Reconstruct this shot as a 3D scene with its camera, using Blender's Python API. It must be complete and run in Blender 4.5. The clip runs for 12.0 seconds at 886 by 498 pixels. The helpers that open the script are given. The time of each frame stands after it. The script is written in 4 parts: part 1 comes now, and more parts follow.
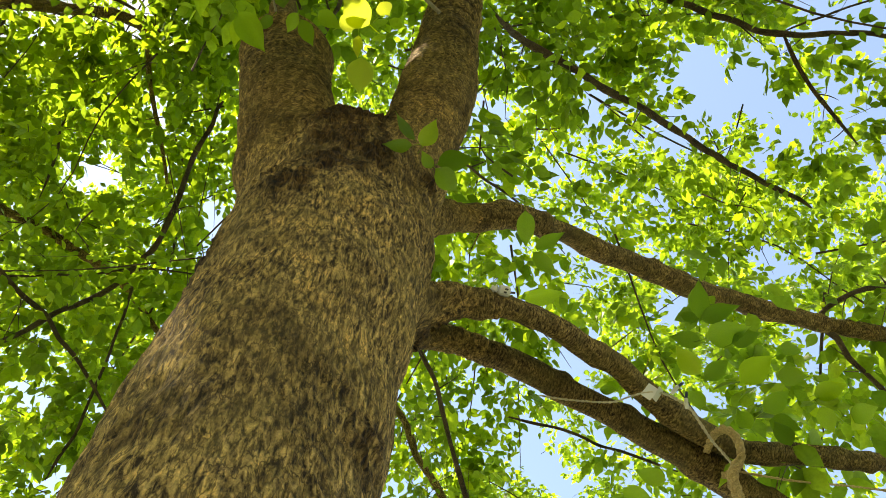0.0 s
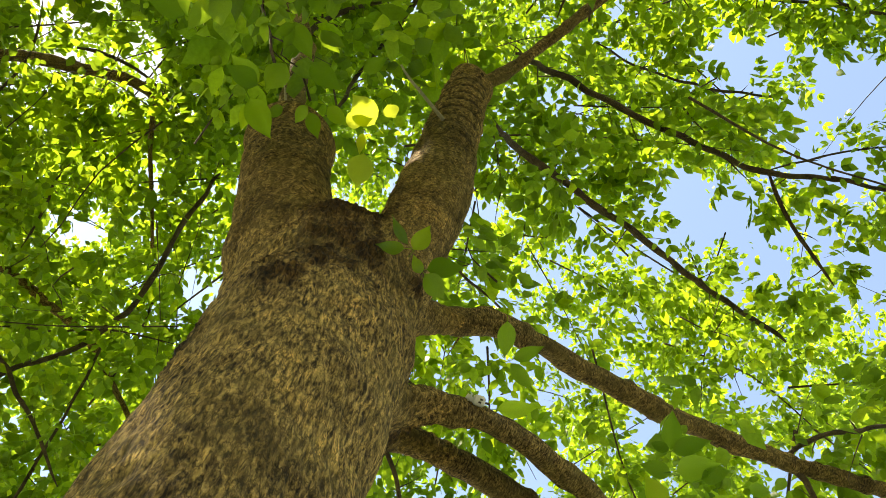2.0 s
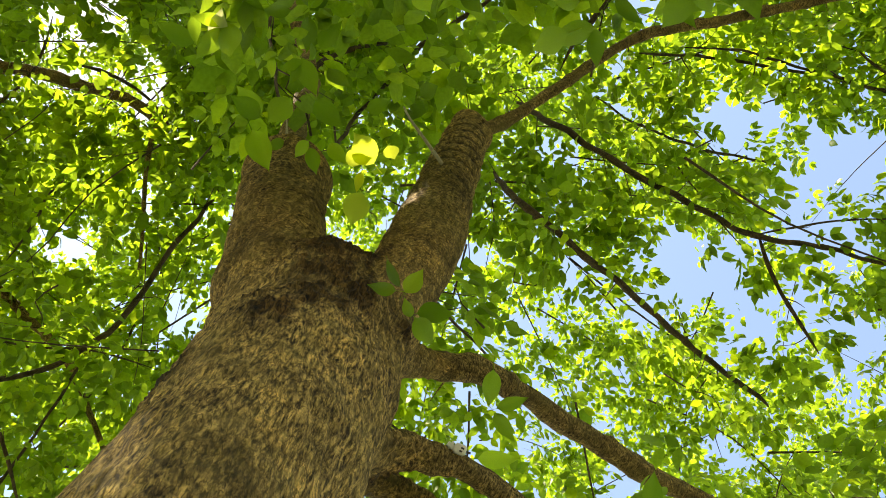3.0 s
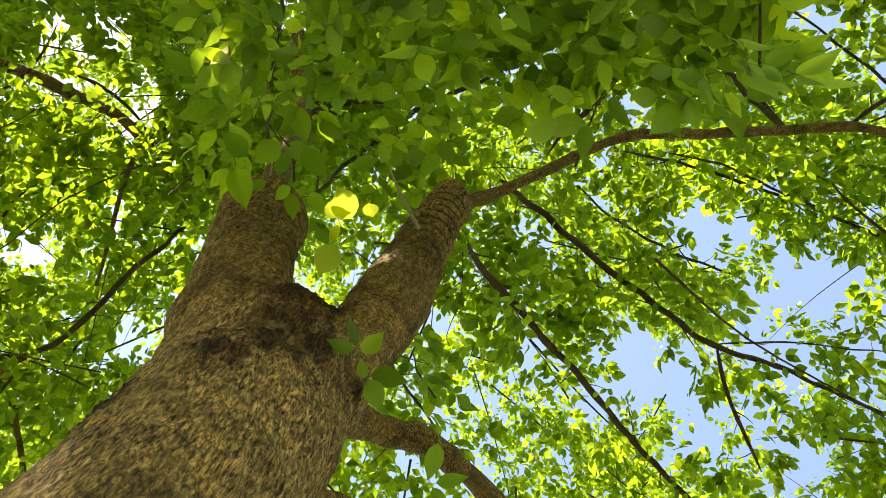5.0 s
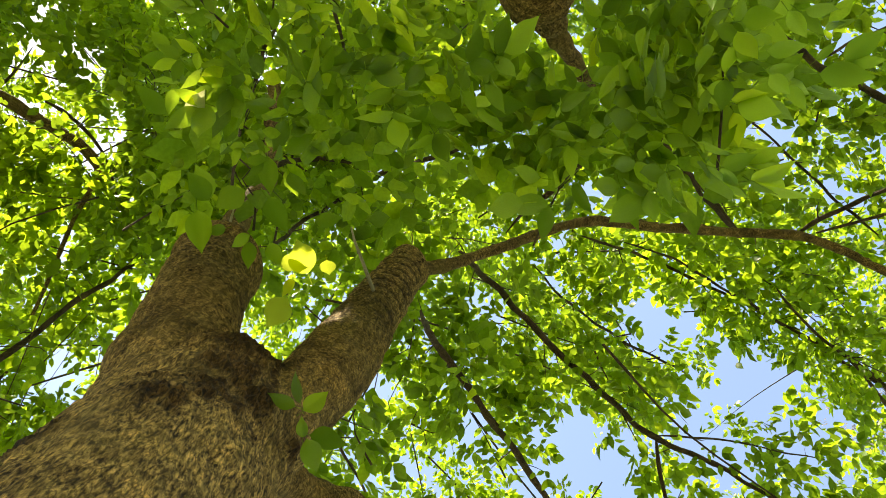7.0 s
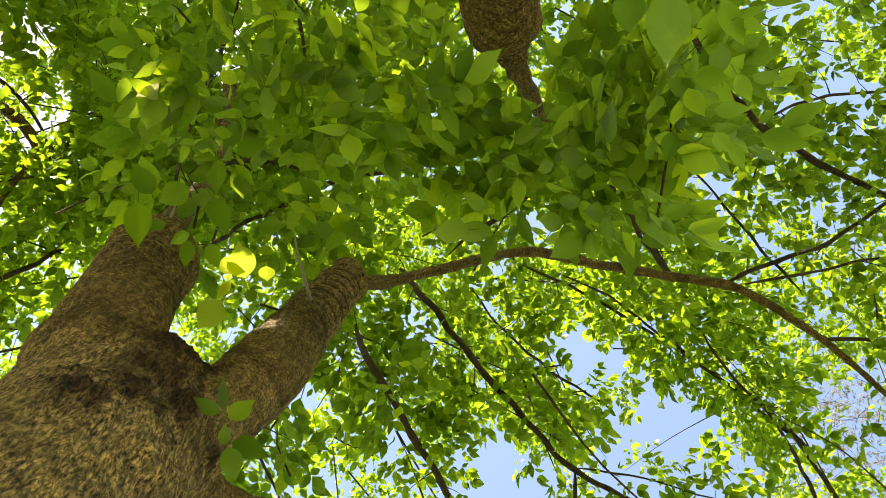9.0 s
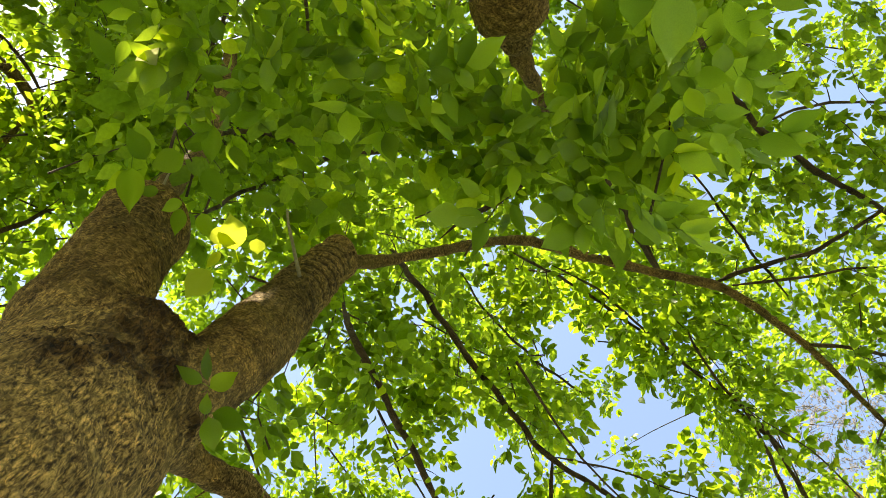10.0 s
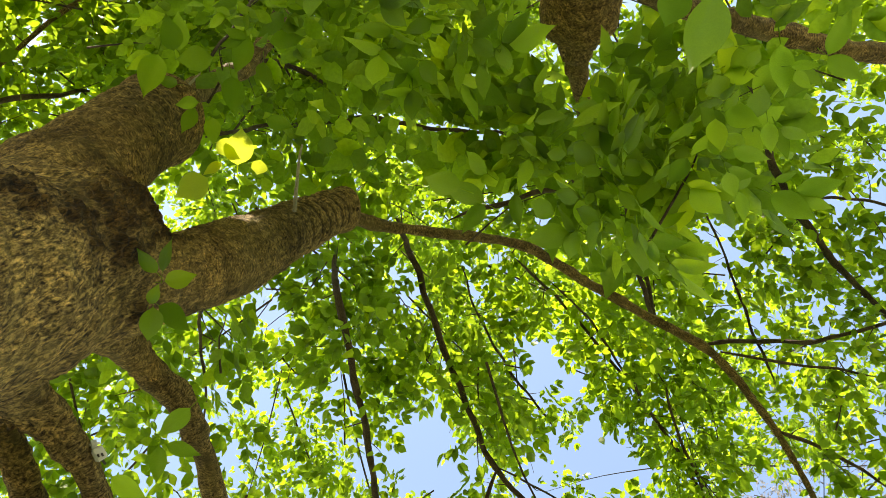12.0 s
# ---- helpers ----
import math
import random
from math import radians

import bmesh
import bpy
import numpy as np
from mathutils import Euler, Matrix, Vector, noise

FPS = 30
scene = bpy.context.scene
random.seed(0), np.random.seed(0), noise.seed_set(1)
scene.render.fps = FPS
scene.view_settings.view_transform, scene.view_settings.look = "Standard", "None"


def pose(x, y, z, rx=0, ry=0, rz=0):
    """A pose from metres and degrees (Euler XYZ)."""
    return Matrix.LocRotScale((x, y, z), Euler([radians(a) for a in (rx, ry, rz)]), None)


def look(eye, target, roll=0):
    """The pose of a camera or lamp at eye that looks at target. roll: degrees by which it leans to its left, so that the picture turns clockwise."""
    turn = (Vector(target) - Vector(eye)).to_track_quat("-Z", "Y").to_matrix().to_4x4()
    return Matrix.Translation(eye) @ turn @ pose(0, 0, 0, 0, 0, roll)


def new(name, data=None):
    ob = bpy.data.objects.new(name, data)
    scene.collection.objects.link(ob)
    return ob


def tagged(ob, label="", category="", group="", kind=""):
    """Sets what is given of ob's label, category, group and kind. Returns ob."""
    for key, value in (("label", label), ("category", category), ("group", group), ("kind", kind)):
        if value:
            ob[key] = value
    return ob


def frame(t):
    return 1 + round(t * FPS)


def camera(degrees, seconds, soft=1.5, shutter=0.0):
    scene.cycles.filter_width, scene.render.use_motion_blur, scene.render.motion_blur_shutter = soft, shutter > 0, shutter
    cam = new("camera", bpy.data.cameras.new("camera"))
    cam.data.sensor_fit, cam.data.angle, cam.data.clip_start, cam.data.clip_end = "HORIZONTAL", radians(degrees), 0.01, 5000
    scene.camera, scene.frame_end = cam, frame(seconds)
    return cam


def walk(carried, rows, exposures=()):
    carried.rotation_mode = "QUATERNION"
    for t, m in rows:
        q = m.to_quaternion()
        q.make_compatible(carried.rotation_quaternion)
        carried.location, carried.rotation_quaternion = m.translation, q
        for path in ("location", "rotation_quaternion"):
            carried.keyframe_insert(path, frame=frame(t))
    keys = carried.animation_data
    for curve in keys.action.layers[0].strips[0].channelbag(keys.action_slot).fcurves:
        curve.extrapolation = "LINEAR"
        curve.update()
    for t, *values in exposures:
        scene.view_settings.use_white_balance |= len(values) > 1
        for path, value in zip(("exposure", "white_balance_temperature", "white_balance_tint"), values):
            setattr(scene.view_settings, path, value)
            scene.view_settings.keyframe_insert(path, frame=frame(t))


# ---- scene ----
# ---- the camera and its walk ----
EXPOSURE = 1.66
cam = camera(61.02, 12.0, 0.55)
walk(cam, [
    (0, look((0.000, 0.000, 1.500), (0.000, 1.500, 4.098), -0.00)),
    (0.5, look((-0.006, -0.016, 1.503), (0.001, 1.411, 4.142), 1.41)),
    (1, look((-0.010, -0.025, 1.505), (0.015, 1.321, 4.186), 2.13)),
    (1.5, look((-0.013, -0.033, 1.504), (0.031, 1.229, 4.225), 2.80)),
    (2, look((-0.018, -0.042, 1.503), (0.043, 1.133, 4.263), 3.64)),
    (2.5, look((-0.026, -0.048, 1.509), (0.049, 1.044, 4.302), 4.62)),
    (3, look((-0.031, -0.051, 1.511), (0.052, 0.971, 4.330), 5.94)),
    (5, look((-0.037, -0.063, 1.510), (0.105, 0.694, 4.410), 8.97)),
    (5.5, look((-0.037, -0.063, 1.505), (0.094, 0.612, 4.425), 10.30)),
    (6, look((-0.040, -0.064, 1.501), (0.095, 0.536, 4.438), 9.99)),
    (6.5, look((-0.043, -0.061, 1.504), (0.124, 0.466, 4.452), 6.50)),
    (7, look((-0.046, -0.060, 1.503), (0.165, 0.386, 4.462), 0.52)),
    (9, look((-0.058, -0.070, 1.491), (0.327, 0.205, 4.454), -22.64)),
    (9.5, look((-0.058, -0.076, 1.487), (0.365, 0.209, 4.443), -22.64)),
    (10, look((-0.058, -0.074, 1.490), (0.390, 0.239, 4.440), -19.74)),
    (10.5, look((-0.055, -0.079, 1.485), (0.400, 0.267, 4.430), -14.82)),
    (11, look((-0.013, -0.076, 1.490), (0.428, 0.289, 4.435), -9.04)),
    (11.5, look((0.028, -0.076, 1.494), (0.451, 0.294, 4.441), -2.86)),
    (12, look((0.062, -0.075, 1.506), (0.471, 0.294, 4.455), 3.39)),
], [(0, EXPOSURE, 8200, 10), (12, EXPOSURE, 8200, 10)])

# ---- world, sun, exposure ----
SUN_ELEVATION, SUN_AZIMUTH = radians(62), radians(-97)   # azimuth from +y towards +x
world = bpy.data.worlds.new("sky_world")
scene.world = world
world.use_nodes = True
wn, wl = world.node_tree.nodes, world.node_tree.links
sky = wn.new("ShaderNodeTexSky")
sky.sky_type, sky.sun_disc = "NISHITA", False
sky.sun_elevation, sky.sun_rotation = SUN_ELEVATION, SUN_AZIMUTH
sky.air_density, sky.dust_density, sky.ozone_density = 1.0, 0.35, 1.0
wl.new(sky.outputs["Color"], wn["Background"].inputs["Color"])
wn["Background"].inputs["Strength"].default_value = 0.15

sun = new("sun", bpy.data.lights.new("sun", "SUN"))
sun.data.energy, sun.data.angle, sun.data.color = 4.5, radians(0.53), (1.0, 0.95, 0.85)
to_sun = Vector((math.sin(SUN_AZIMUTH) * math.cos(SUN_ELEVATION), math.cos(SUN_AZIMUTH) * math.cos(SUN_ELEVATION), math.sin(SUN_ELEVATION)))
sun.matrix_world = look(to_sun * 30, (0, 0, 0))


# ---- materials ----
def material(name):
    m = bpy.data.materials.new(name)
    m.use_nodes = True
    return m, m.node_tree.nodes, m.node_tree.links, m.node_tree.nodes["Principled BSDF"]


def ramp(nodes, *stops):
    r = nodes.new("ShaderNodeValToRGB")
    while len(r.color_ramp.elements) < len(stops):
        r.color_ramp.elements.new(0.5)
    for e, (at, col) in zip(r.color_ramp.elements, stops):
        e.position, e.color = at, (*col, 1)
    return r


def mixed(nodes, links, factor, a, b, kind="MIX"):
    m = nodes.new("ShaderNodeMix")
    m.data_type, m.blend_type = "RGBA", kind
    for socket, value in ((m.inputs[0], factor), (m.inputs[6], a), (m.inputs[7], b)):
        if hasattr(value, "is_linked"):
            links.new(value, socket)
        elif isinstance(value, tuple):
            socket.default_value = (*value, 1)
        else:
            socket.default_value = value
    return m.outputs[2]


def noise_node(nodes, links, vector, scale, detail=4, rough=0.6, distort=0.0):
    n = nodes.new("ShaderNodeTexNoise")
    n.inputs["Scale"].default_value, n.inputs["Detail"].default_value = scale, detail
    n.inputs["Roughness"].default_value, n.inputs["Distortion"].default_value = rough, distort
    links.new(vector, n.inputs["Vector"])
    return n


def bark_material(name, plate, furrow, lichen, fine=1.0, stretch=0.34, lichen_share=0.35, bump=1.0):
    m, nodes, links, shader = material(name)
    at = nodes.new("ShaderNodeAttribute")
    at.attribute_name = "bark"
    squash = nodes.new("ShaderNodeMapping")
    squash.inputs["Scale"].default_value = (1, 1, stretch)
    links.new(at.outputs["Vector"], squash.inputs["Vector"])
    v, raw = squash.outputs["Vector"], at.outputs["Vector"]
    # short corky strokes over broader ridges, with dark cracks between them; upright on the trunk, level on the limbs
    level = nodes.new("ShaderNodeMapping")
    level.inputs["Scale"].default_value = (0.8, 0.8, 1.9)
    links.new(raw, level.inputs["Vector"])
    apart, rise = nodes.new("ShaderNodeSeparateXYZ"), nodes.new("ShaderNodeMapRange")
    links.new(raw, apart.inputs[0])
    links.new(apart.outputs["Z"], rise.inputs["Value"])
    rise.inputs["From Min"].default_value, rise.inputs["From Max"].default_value = 3.2, 4.0
    upright = noise_node(nodes, links, v, 130 * fine, 4, 0.62, 0.25)
    across = noise_node(nodes, links, level.outputs["Vector"], 105 * fine, 3, 0.6, 0.15)
    strokes = mixed(nodes, links, rise.outputs[0], upright.outputs["Fac"], across.outputs["Fac"])
    sr = ramp(nodes, (0.36, (0, 0, 0)), (0.47, (0.5, 0.5, 0.5)), (0.6, (1, 1, 1)))
    links.new(strokes, sr.inputs[0])
    ridges = noise_node(nodes, links, v, 52 * fine, 3, 0.55, 0.15)
    rr = ramp(nodes, (0.36, (0.3, 0.3, 0.3)), (0.6, (1, 1, 1)))
    links.new(ridges.outputs["Fac"], rr.inputs[0])
    # thin winding cracks
    seam_a = noise_node(nodes, links, v, 70 * fine, 3, 0.6, 0.3)
    seam_b = noise_node(nodes, links, level.outputs["Vector"], 60 * fine, 3, 0.6, 0.3)
    seam = ramp(nodes, (0.455, (1, 1, 1)), (0.485, (0.25, 0.25, 0.25)), (0.505, (0.25, 0.25, 0.25)), (0.535, (1, 1, 1)))
    links.new(mixed(nodes, links, rise.outputs[0], seam_a.outputs["Fac"], seam_b.outputs["Fac"]), seam.inputs[0])
    grain = noise_node(nodes, links, raw, 240 * fine, 4, 0.7)
    height = mixed(nodes, links, 0.85, sr.outputs["Color"], rr.outputs["Color"], "MULTIPLY")
    height = mixed(nodes, links, 0.85, height, seam.outputs["Color"], "MULTIPLY")
    tone = ramp(nodes, (0.0, furrow), (0.35, tuple(0.42 * a + 0.58 * b for a, b in zip(plate, furrow))), (0.75, plate), (1.0, tuple(1.3 * a for a in plate)))
    links.new(height, tone.inputs[0])
    speck = ramp(nodes, (0.3, (0.6, 0.58, 0.56)), (0.7, (1.3, 1.28, 1.25)))
    links.new(grain.outputs["Fac"], speck.inputs[0])
    col = mixed(nodes, links, 1.0, tone.outputs["Color"], speck.outputs["Color"], "MULTIPLY")
    big = noise_node(nodes, links, raw, 6.0, 6, 0.66, 0.6)
    bigr = ramp(nodes, (0.46, (0, 0, 0)), (0.66, (lichen_share,) * 3))
    links.new(big.outputs["Fac"], bigr.inputs[0])
    col = mixed(nodes, links, bigr.outputs["Color"], col, lichen, "MIX")
    stain = noise_node(nodes, links, raw, 4.2, 6, 0.62, 0.9)
    st = ramp(nodes, (0.34, (0.45, 0.43, 0.41)), (0.46, (0.85, 0.83, 0.81)), (0.55, (1, 1, 1)), (0.7, (1.25, 1.18, 1.06)))
    links.new(stain.outputs["Fac"], st.inputs[0])
    col = mixed(nodes, links, 1.0, col, st.outputs["Color"], "MULTIPLY")
    # darkens rough crust, and paints shade into the ring grooves
    dark_mask = nodes.new("ShaderNodeAttribute")
    dark_mask.attribute_name = "burl_groove_shade"
    dark = mixed(nodes, links, 1.0, col, (0.24, 0.20, 0.16), "MULTIPLY")
    col = mixed(nodes, links, dark_mask.outputs["Fac"], col, dark)
    links.new(col, shader.inputs["Base Color"])
    shader.inputs["Roughness"].default_value = 0.9
    shader.inputs["Specular IOR Level"].default_value = 0.25
    tall = mixed(nodes, links, 0.3, height, grain.outputs["Color"])
    b = nodes.new("ShaderNodeBump")
    b.inputs["Strength"].default_value, b.inputs["Distance"].default_value = bump, 0.016 / fine
    links.new(tall, b.inputs["Height"])
    links.new(b.outputs["Normal"], shader.inputs["Normal"])
    return m


def leaf_material(name, top, glow, spread=0.5, share=0.66):
    """top: colour by reflected light; glow: colour of the light that passes through."""
    m, nodes, links, shader = material(name)
    geo = nodes.new("ShaderNodeNewGeometry")
    info = nodes.new("ShaderNodeObjectInfo")
    add = nodes.new("ShaderNodeMath")
    add.operation = "ADD"
    links.new(geo.outputs["Random Per Island"], add.inputs[0])
    links.new(info.outputs["Random"], add.inputs[1])
    frac = nodes.new("ShaderNodeMath")
    frac.operation = "FRACT"
    links.new(add.outputs[0], frac.inputs[0])
    lo, hi = 1 - spread, 1 + spread
    vary = ramp(nodes, (0.0, (lo * 0.95, lo, lo * 0.9)), (0.55, (1, 1, 1)), (0.93, (hi * 1.08, hi, hi * 0.85)), (1.0, (hi * 1.35, hi * 1.1, hi * 0.75)))
    links.new(frac.outputs[0], vary.inputs[0])
    co = nodes.new("ShaderNodeTexCoord")
    veins = noise_node(nodes, links, co.outputs["Object"], 60, 3)
    vr = ramp(nodes, (0.3, (0.85, 0.87, 0.8)), (0.7, (1.12, 1.1, 1.1)))
    links.new(veins.outputs["Fac"], vr.inputs[0])
    both = mixed(nodes, links, 1.0, vary.outputs["Color"], vr.outputs["Color"], "MULTIPLY")
    links.new(mixed(nodes, links, 1.0, both, top, "MULTIPLY"), shader.inputs["Base Color"])
    shader.inputs["Roughness"].default_value = 0.42
    shader.inputs["Specular IOR Level"].default_value = 0.35
    through_leaf = nodes.new("ShaderNodeBsdfTranslucent")
    links.new(mixed(nodes, links, 1.0, both, glow, "MULTIPLY"), through_leaf.inputs["Color"])
    blend = nodes.new("ShaderNodeMixShader")
    blend.inputs[0].default_value = share
    links.new(shader.outputs[0], blend.inputs[1])
    links.new(through_leaf.outputs[0], blend.inputs[2])
    links.new(blend.outputs[0], nodes["Material Output"].inputs["Surface"])
    return m


def plain_material(name, colour, rough, scale=40.0, spread=0.25, bump=0.2):
    m, nodes, links, shader = material(name)
    co = nodes.new("ShaderNodeTexCoord")
    n = noise_node(nodes, links, co.outputs["Object"], scale, 5)
    r = ramp(nodes, (0.3, tuple(c * (1 - spread) for c in colour)), (0.7, tuple(min(1, c * (1 + spread)) for c in colour)))
    links.new(n.outputs["Fac"], r.inputs[0])
    links.new(r.outputs["Color"], shader.inputs["Base Color"])
    shader.inputs["Roughness"].default_value = rough
    b = nodes.new("ShaderNodeBump")
    b.inputs["Strength"].default_value, b.inputs["Distance"].default_value = bump, 0.01
    links.new(n.outputs["Fac"], b.inputs["Height"])
    links.new(b.outputs["Normal"], shader.inputs["Normal"])
    return m


TRUNK_BARK = bark_material("trunk_bark", (0.68, 0.455, 0.15), (0.036, 0.022, 0.010), (0.31, 0.23, 0.075))
BRANCH_BARK = bark_material("branch_bark", (0.43, 0.30, 0.11), (0.035, 0.022, 0.009), (0.20, 0.16, 0.055), 1.0, 0.4, 0.6, 0.7)
TWIG_BARK = bark_material("twig_bark", (0.13, 0.095, 0.06), (0.04, 0.03, 0.02), (0.16, 0.12, 0.08), 2.5, 0.4, 0.6, 0.5)
LEAF = leaf_material("leaf", (0.045, 0.125, 0.018), (0.335, 0.50, 0.032), 0.35)
# ordinary leaves with the yellow glow of direct sun put into the colour
SUNLIT_LEAF = leaf_material("sunlit_leaf", (0.36, 0.40, 0.04), (0.80, 0.90, 0.08), 0.15, 0.6)
PALE_LEAF = leaf_material("pale_leaf", (0.45, 0.46, 0.25), (0.7, 0.7, 0.35), 0.1, 0.5)
DEAD_WOOD = plain_material("dead_wood", (0.34, 0.29, 0.19), 0.9, 120, 0.35, 0.5)
TWINE_FIBRE = plain_material("twine_fibre", (0.62, 0.55, 0.38), 0.9, 300, 0.3, 0.6)
ROPE_FIBRE = plain_material("rope_fibre", (0.50, 0.37, 0.16), 0.95, 200, 0.4, 0.8)
WHITE_PLASTIC = plain_material("white_plastic", (0.75, 0.73, 0.66), 0.5, 20, 0.08)
DARK_PLASTIC = plain_material("dark_plastic", (0.05, 0.04, 0.035), 0.5, 20, 0.2)
BLUE_PLASTIC = plain_material("blue_plastic", (0.02, 0.03, 0.10), 0.4, 20, 0.2)
LEAF_BLOSSOM = leaf_material("blossom", (0.30, 0.29, 0.29), (0.22, 0.21, 0.21), 0.35)
GRASS = plain_material("grass", (0.23, 0.215, 0.12), 0.9, 3.0, 0.5)


# ---- building blocks ----
def mesh_of(name, verts, faces, mat, bark=None, smooth=True):
    me = bpy.data.meshes.new(name)
    verts, faces = np.asarray(verts, np.float32), np.asarray(faces, np.int32)
    k = faces.shape[1]
    me.vertices.add(len(verts))
    me.vertices.foreach_set("co", verts.ravel())
    me.loops.add(faces.size)
    me.loops.foreach_set("vertex_index", faces.ravel())
    me.polygons.add(len(faces))
    me.polygons.foreach_set("loop_start", np.arange(0, faces.size, k, dtype=np.int32))
    me.polygons.foreach_set("use_smooth", np.full(len(faces), smooth))
    if bark is not None:
        me.attributes.new("bark", "FLOAT_VECTOR", "POINT").data.foreach_set("vector", np.asarray(bark, np.float32).ravel())
    me.materials.append(mat)
    me.update(calc_edges=True)
    me.validate()
    return me


def part(name, data, parent, label=""):
    ob = new(name, data)
    ob.parent = parent
    return tagged(ob, label)


def glide(rows, step):
    """A smooth curve through rows of x, y, z, radius, in steps of about that length."""
    p = np.asarray(rows, float)
    p = np.vstack([2 * p[0] - p[1], p, 2 * p[-1] - p[-2]])
    p[:, 3] = np.maximum(p[:, 3], 0.0008)
    out = []
    for i in range(1, len(p) - 2):
        n = max(2, int(np.linalg.norm(p[i + 1, :3] - p[i, :3]) / step))
        for t in np.arange(n) / n:
            a, b, c, d = p[i - 1], p[i], p[i + 1], p[i + 2]
            out.append(0.5 * (2 * b + (c - a) * t + (2 * a - 5 * b + 4 * c - d) * t * t + (3 * b - a - 3 * c + d) * t ** 3))
    out.append(p[-2])
    return np.array(out)


def tube(rows, step=0.05, sides=10, lumps=0.06, seed=0):
    """Verts, quads and bark coordinates of a round, slightly lumpy limb with a closed tip."""
    c = glide(rows, step)
    n = len(c)
    tang = np.gradient(c[:, :3], axis=0)
    tang /= np.linalg.norm(tang, axis=1, keepdims=True) + 1e-9
    e1 = np.cross(tang[0], (0.31, 0.2, 0.93) if abs(tang[0][2]) < 0.9 else (1, 0, 0))
    along = np.r_[0, np.cumsum(np.linalg.norm(np.diff(c[:, :3], axis=0), axis=1))]
    rng = np.random.RandomState(seed)
    ph = rng.uniform(0, 6.28, 6)
    ang = np.arange(sides) * 2 * np.pi / sides
    collars = np.cumsum(rng.uniform(0.10, 0.42, 40))
    swell = 2.6 * lumps * np.exp(-((along[:, None] - collars[None]) / (0.012 + c[:, 3:] * 0.35)) ** 2).max(1)
    verts, bark = [], []
    for i in range(n):
        e1 = e1 - tang[i] * (e1 @ tang[i])
        e1 /= np.linalg.norm(e1)
        e2 = np.cross(tang[i], e1)
        r0 = max(c[i, 3], 0.001) * (1 + swell[i])
        s = along[i] / (r0 + 0.02)
        r = r0 * (1 + lumps * (np.sin(2 * ang + ph[0] + 0.5 * s) + np.sin(3 * ang + ph[1] - 0.7 * s) * 0.7 + np.sin(0.9 * s + ph[2]) * 0.8 + np.sin(2.3 * s + ph[3] + ang) * 0.6))
        ring = np.outer(np.cos(ang) * r, e1) + np.outer(np.sin(ang) * r, e2)
        verts.append(c[i, :3] + ring)
        bark.append(np.c_[np.cos(ang) * r, np.sin(ang) * r, np.full(sides, along[i] + seed * 3.7)])
    verts, bark = np.concatenate(verts), np.concatenate(bark)
    a = np.arange(n - 1)[:, None] * sides + np.arange(sides)[None]
    b = np.arange(n - 1)[:, None] * sides + (np.arange(sides)[None] + 1) % sides
    quads = np.stack([a, b, b + sides, a + sides], -1).reshape(-1, 4)
    for last, first in ((n - 1, False), (0, True)):
        verts = np.vstack([verts, c[last, :3] + tang[last] * (0 if first else c[last, 3] * 0.5)])
        bark = np.vstack([bark, [0, 0, along[last]]])
        ring = last * sides + np.arange(0, sides, 2)
        tip = np.full(len(ring), len(verts) - 1)
        nxt, far = last * sides + (np.arange(0, sides, 2) + 1) % sides, last * sides + (np.arange(0, sides, 2) + 2) % sides
        quads = np.vstack([quads, np.stack([ring, nxt, far, tip], -1) if not first else np.stack([tip, far, nxt, ring], -1)])
    return verts, quads, bark


SEED = [0]
BRANCH_ROWS = []


def wavy(rows, seed, amount):
    """The same limb with the small kinks that growth leaves."""
    c = glide(rows, 0.14)
    kink = np.random.RandomState(seed).normal(0, 1, (len(c), 3)) * (c[:, 3:] * 0.35 + 0.004) * amount
    kink[0] = kink[-1] = 0
    c[:, :3] += kink
    return c


def branch(tree, name, rows, mat=None, step=0.05, sides=10, lumps=0.06, label=""):
    SEED[0] += 1
    thick = max(r[3] for r in rows)
    mat = mat or (BRANCH_BARK if thick > 0.028 else TWIG_BARK)
    if thick > 0.03 and step == 0.05:
        step, sides = 0.02, 16
    natural = name in ("branch", "limb", "leader")
    if natural:
        BRANCH_ROWS.append(rows)
        rows = [tuple(r) for r in wavy(rows, SEED[0], 0.75 if thick < 0.036 else 0.2)]
    if natural and thick < 0.036:
        rows[-1] = (*rows[-1][:3], rows[-1][3] * 0.4)
        rows[0] = (*rows[0][:3], rows[0][3] * 0.5)
    v, q, b = tube(rows, step, sides, lumps, SEED[0])
    if natural:
        # spurs and bare side shoots
        own = np.random.RandomState(1000 + SEED[0])
        c = np.array(rows)
        for k in range(1, len(c) - 1):
            if own.uniform() > (0.75 if thick < 0.036 else 0.3):
                continue
            along = c[k + 1, :3] - c[k - 1, :3]
            d = along / np.linalg.norm(along) * own.uniform(0.2, 0.9) + own.normal(0, 0.6, 3)
            d /= np.linalg.norm(d)
            l = own.uniform(0.04, 0.30) if thick < 0.036 else own.uniform(0.02, 0.07) + c[k, 3]
            r = min(c[k, 3] * 0.45, own.uniform(0.0025, 0.005))
            bend = own.normal(0, 0.25, 3) * l
            sv, sq, sb = tube([(*c[k, :3], r * 1.3), (*(c[k, :3] + d * l * 0.5 + bend * 0.3), r * 0.8), (*(c[k, :3] + d * l + bend), r * 0.3)], 0.06, 4, 0.04, SEED[0] + k)
            q = np.vstack([q, sq + len(v)])
            v, b = np.vstack([v, sv]), np.vstack([b, sb])
    return part(name, mesh_of(name, v, q, mat, b), tree, label)


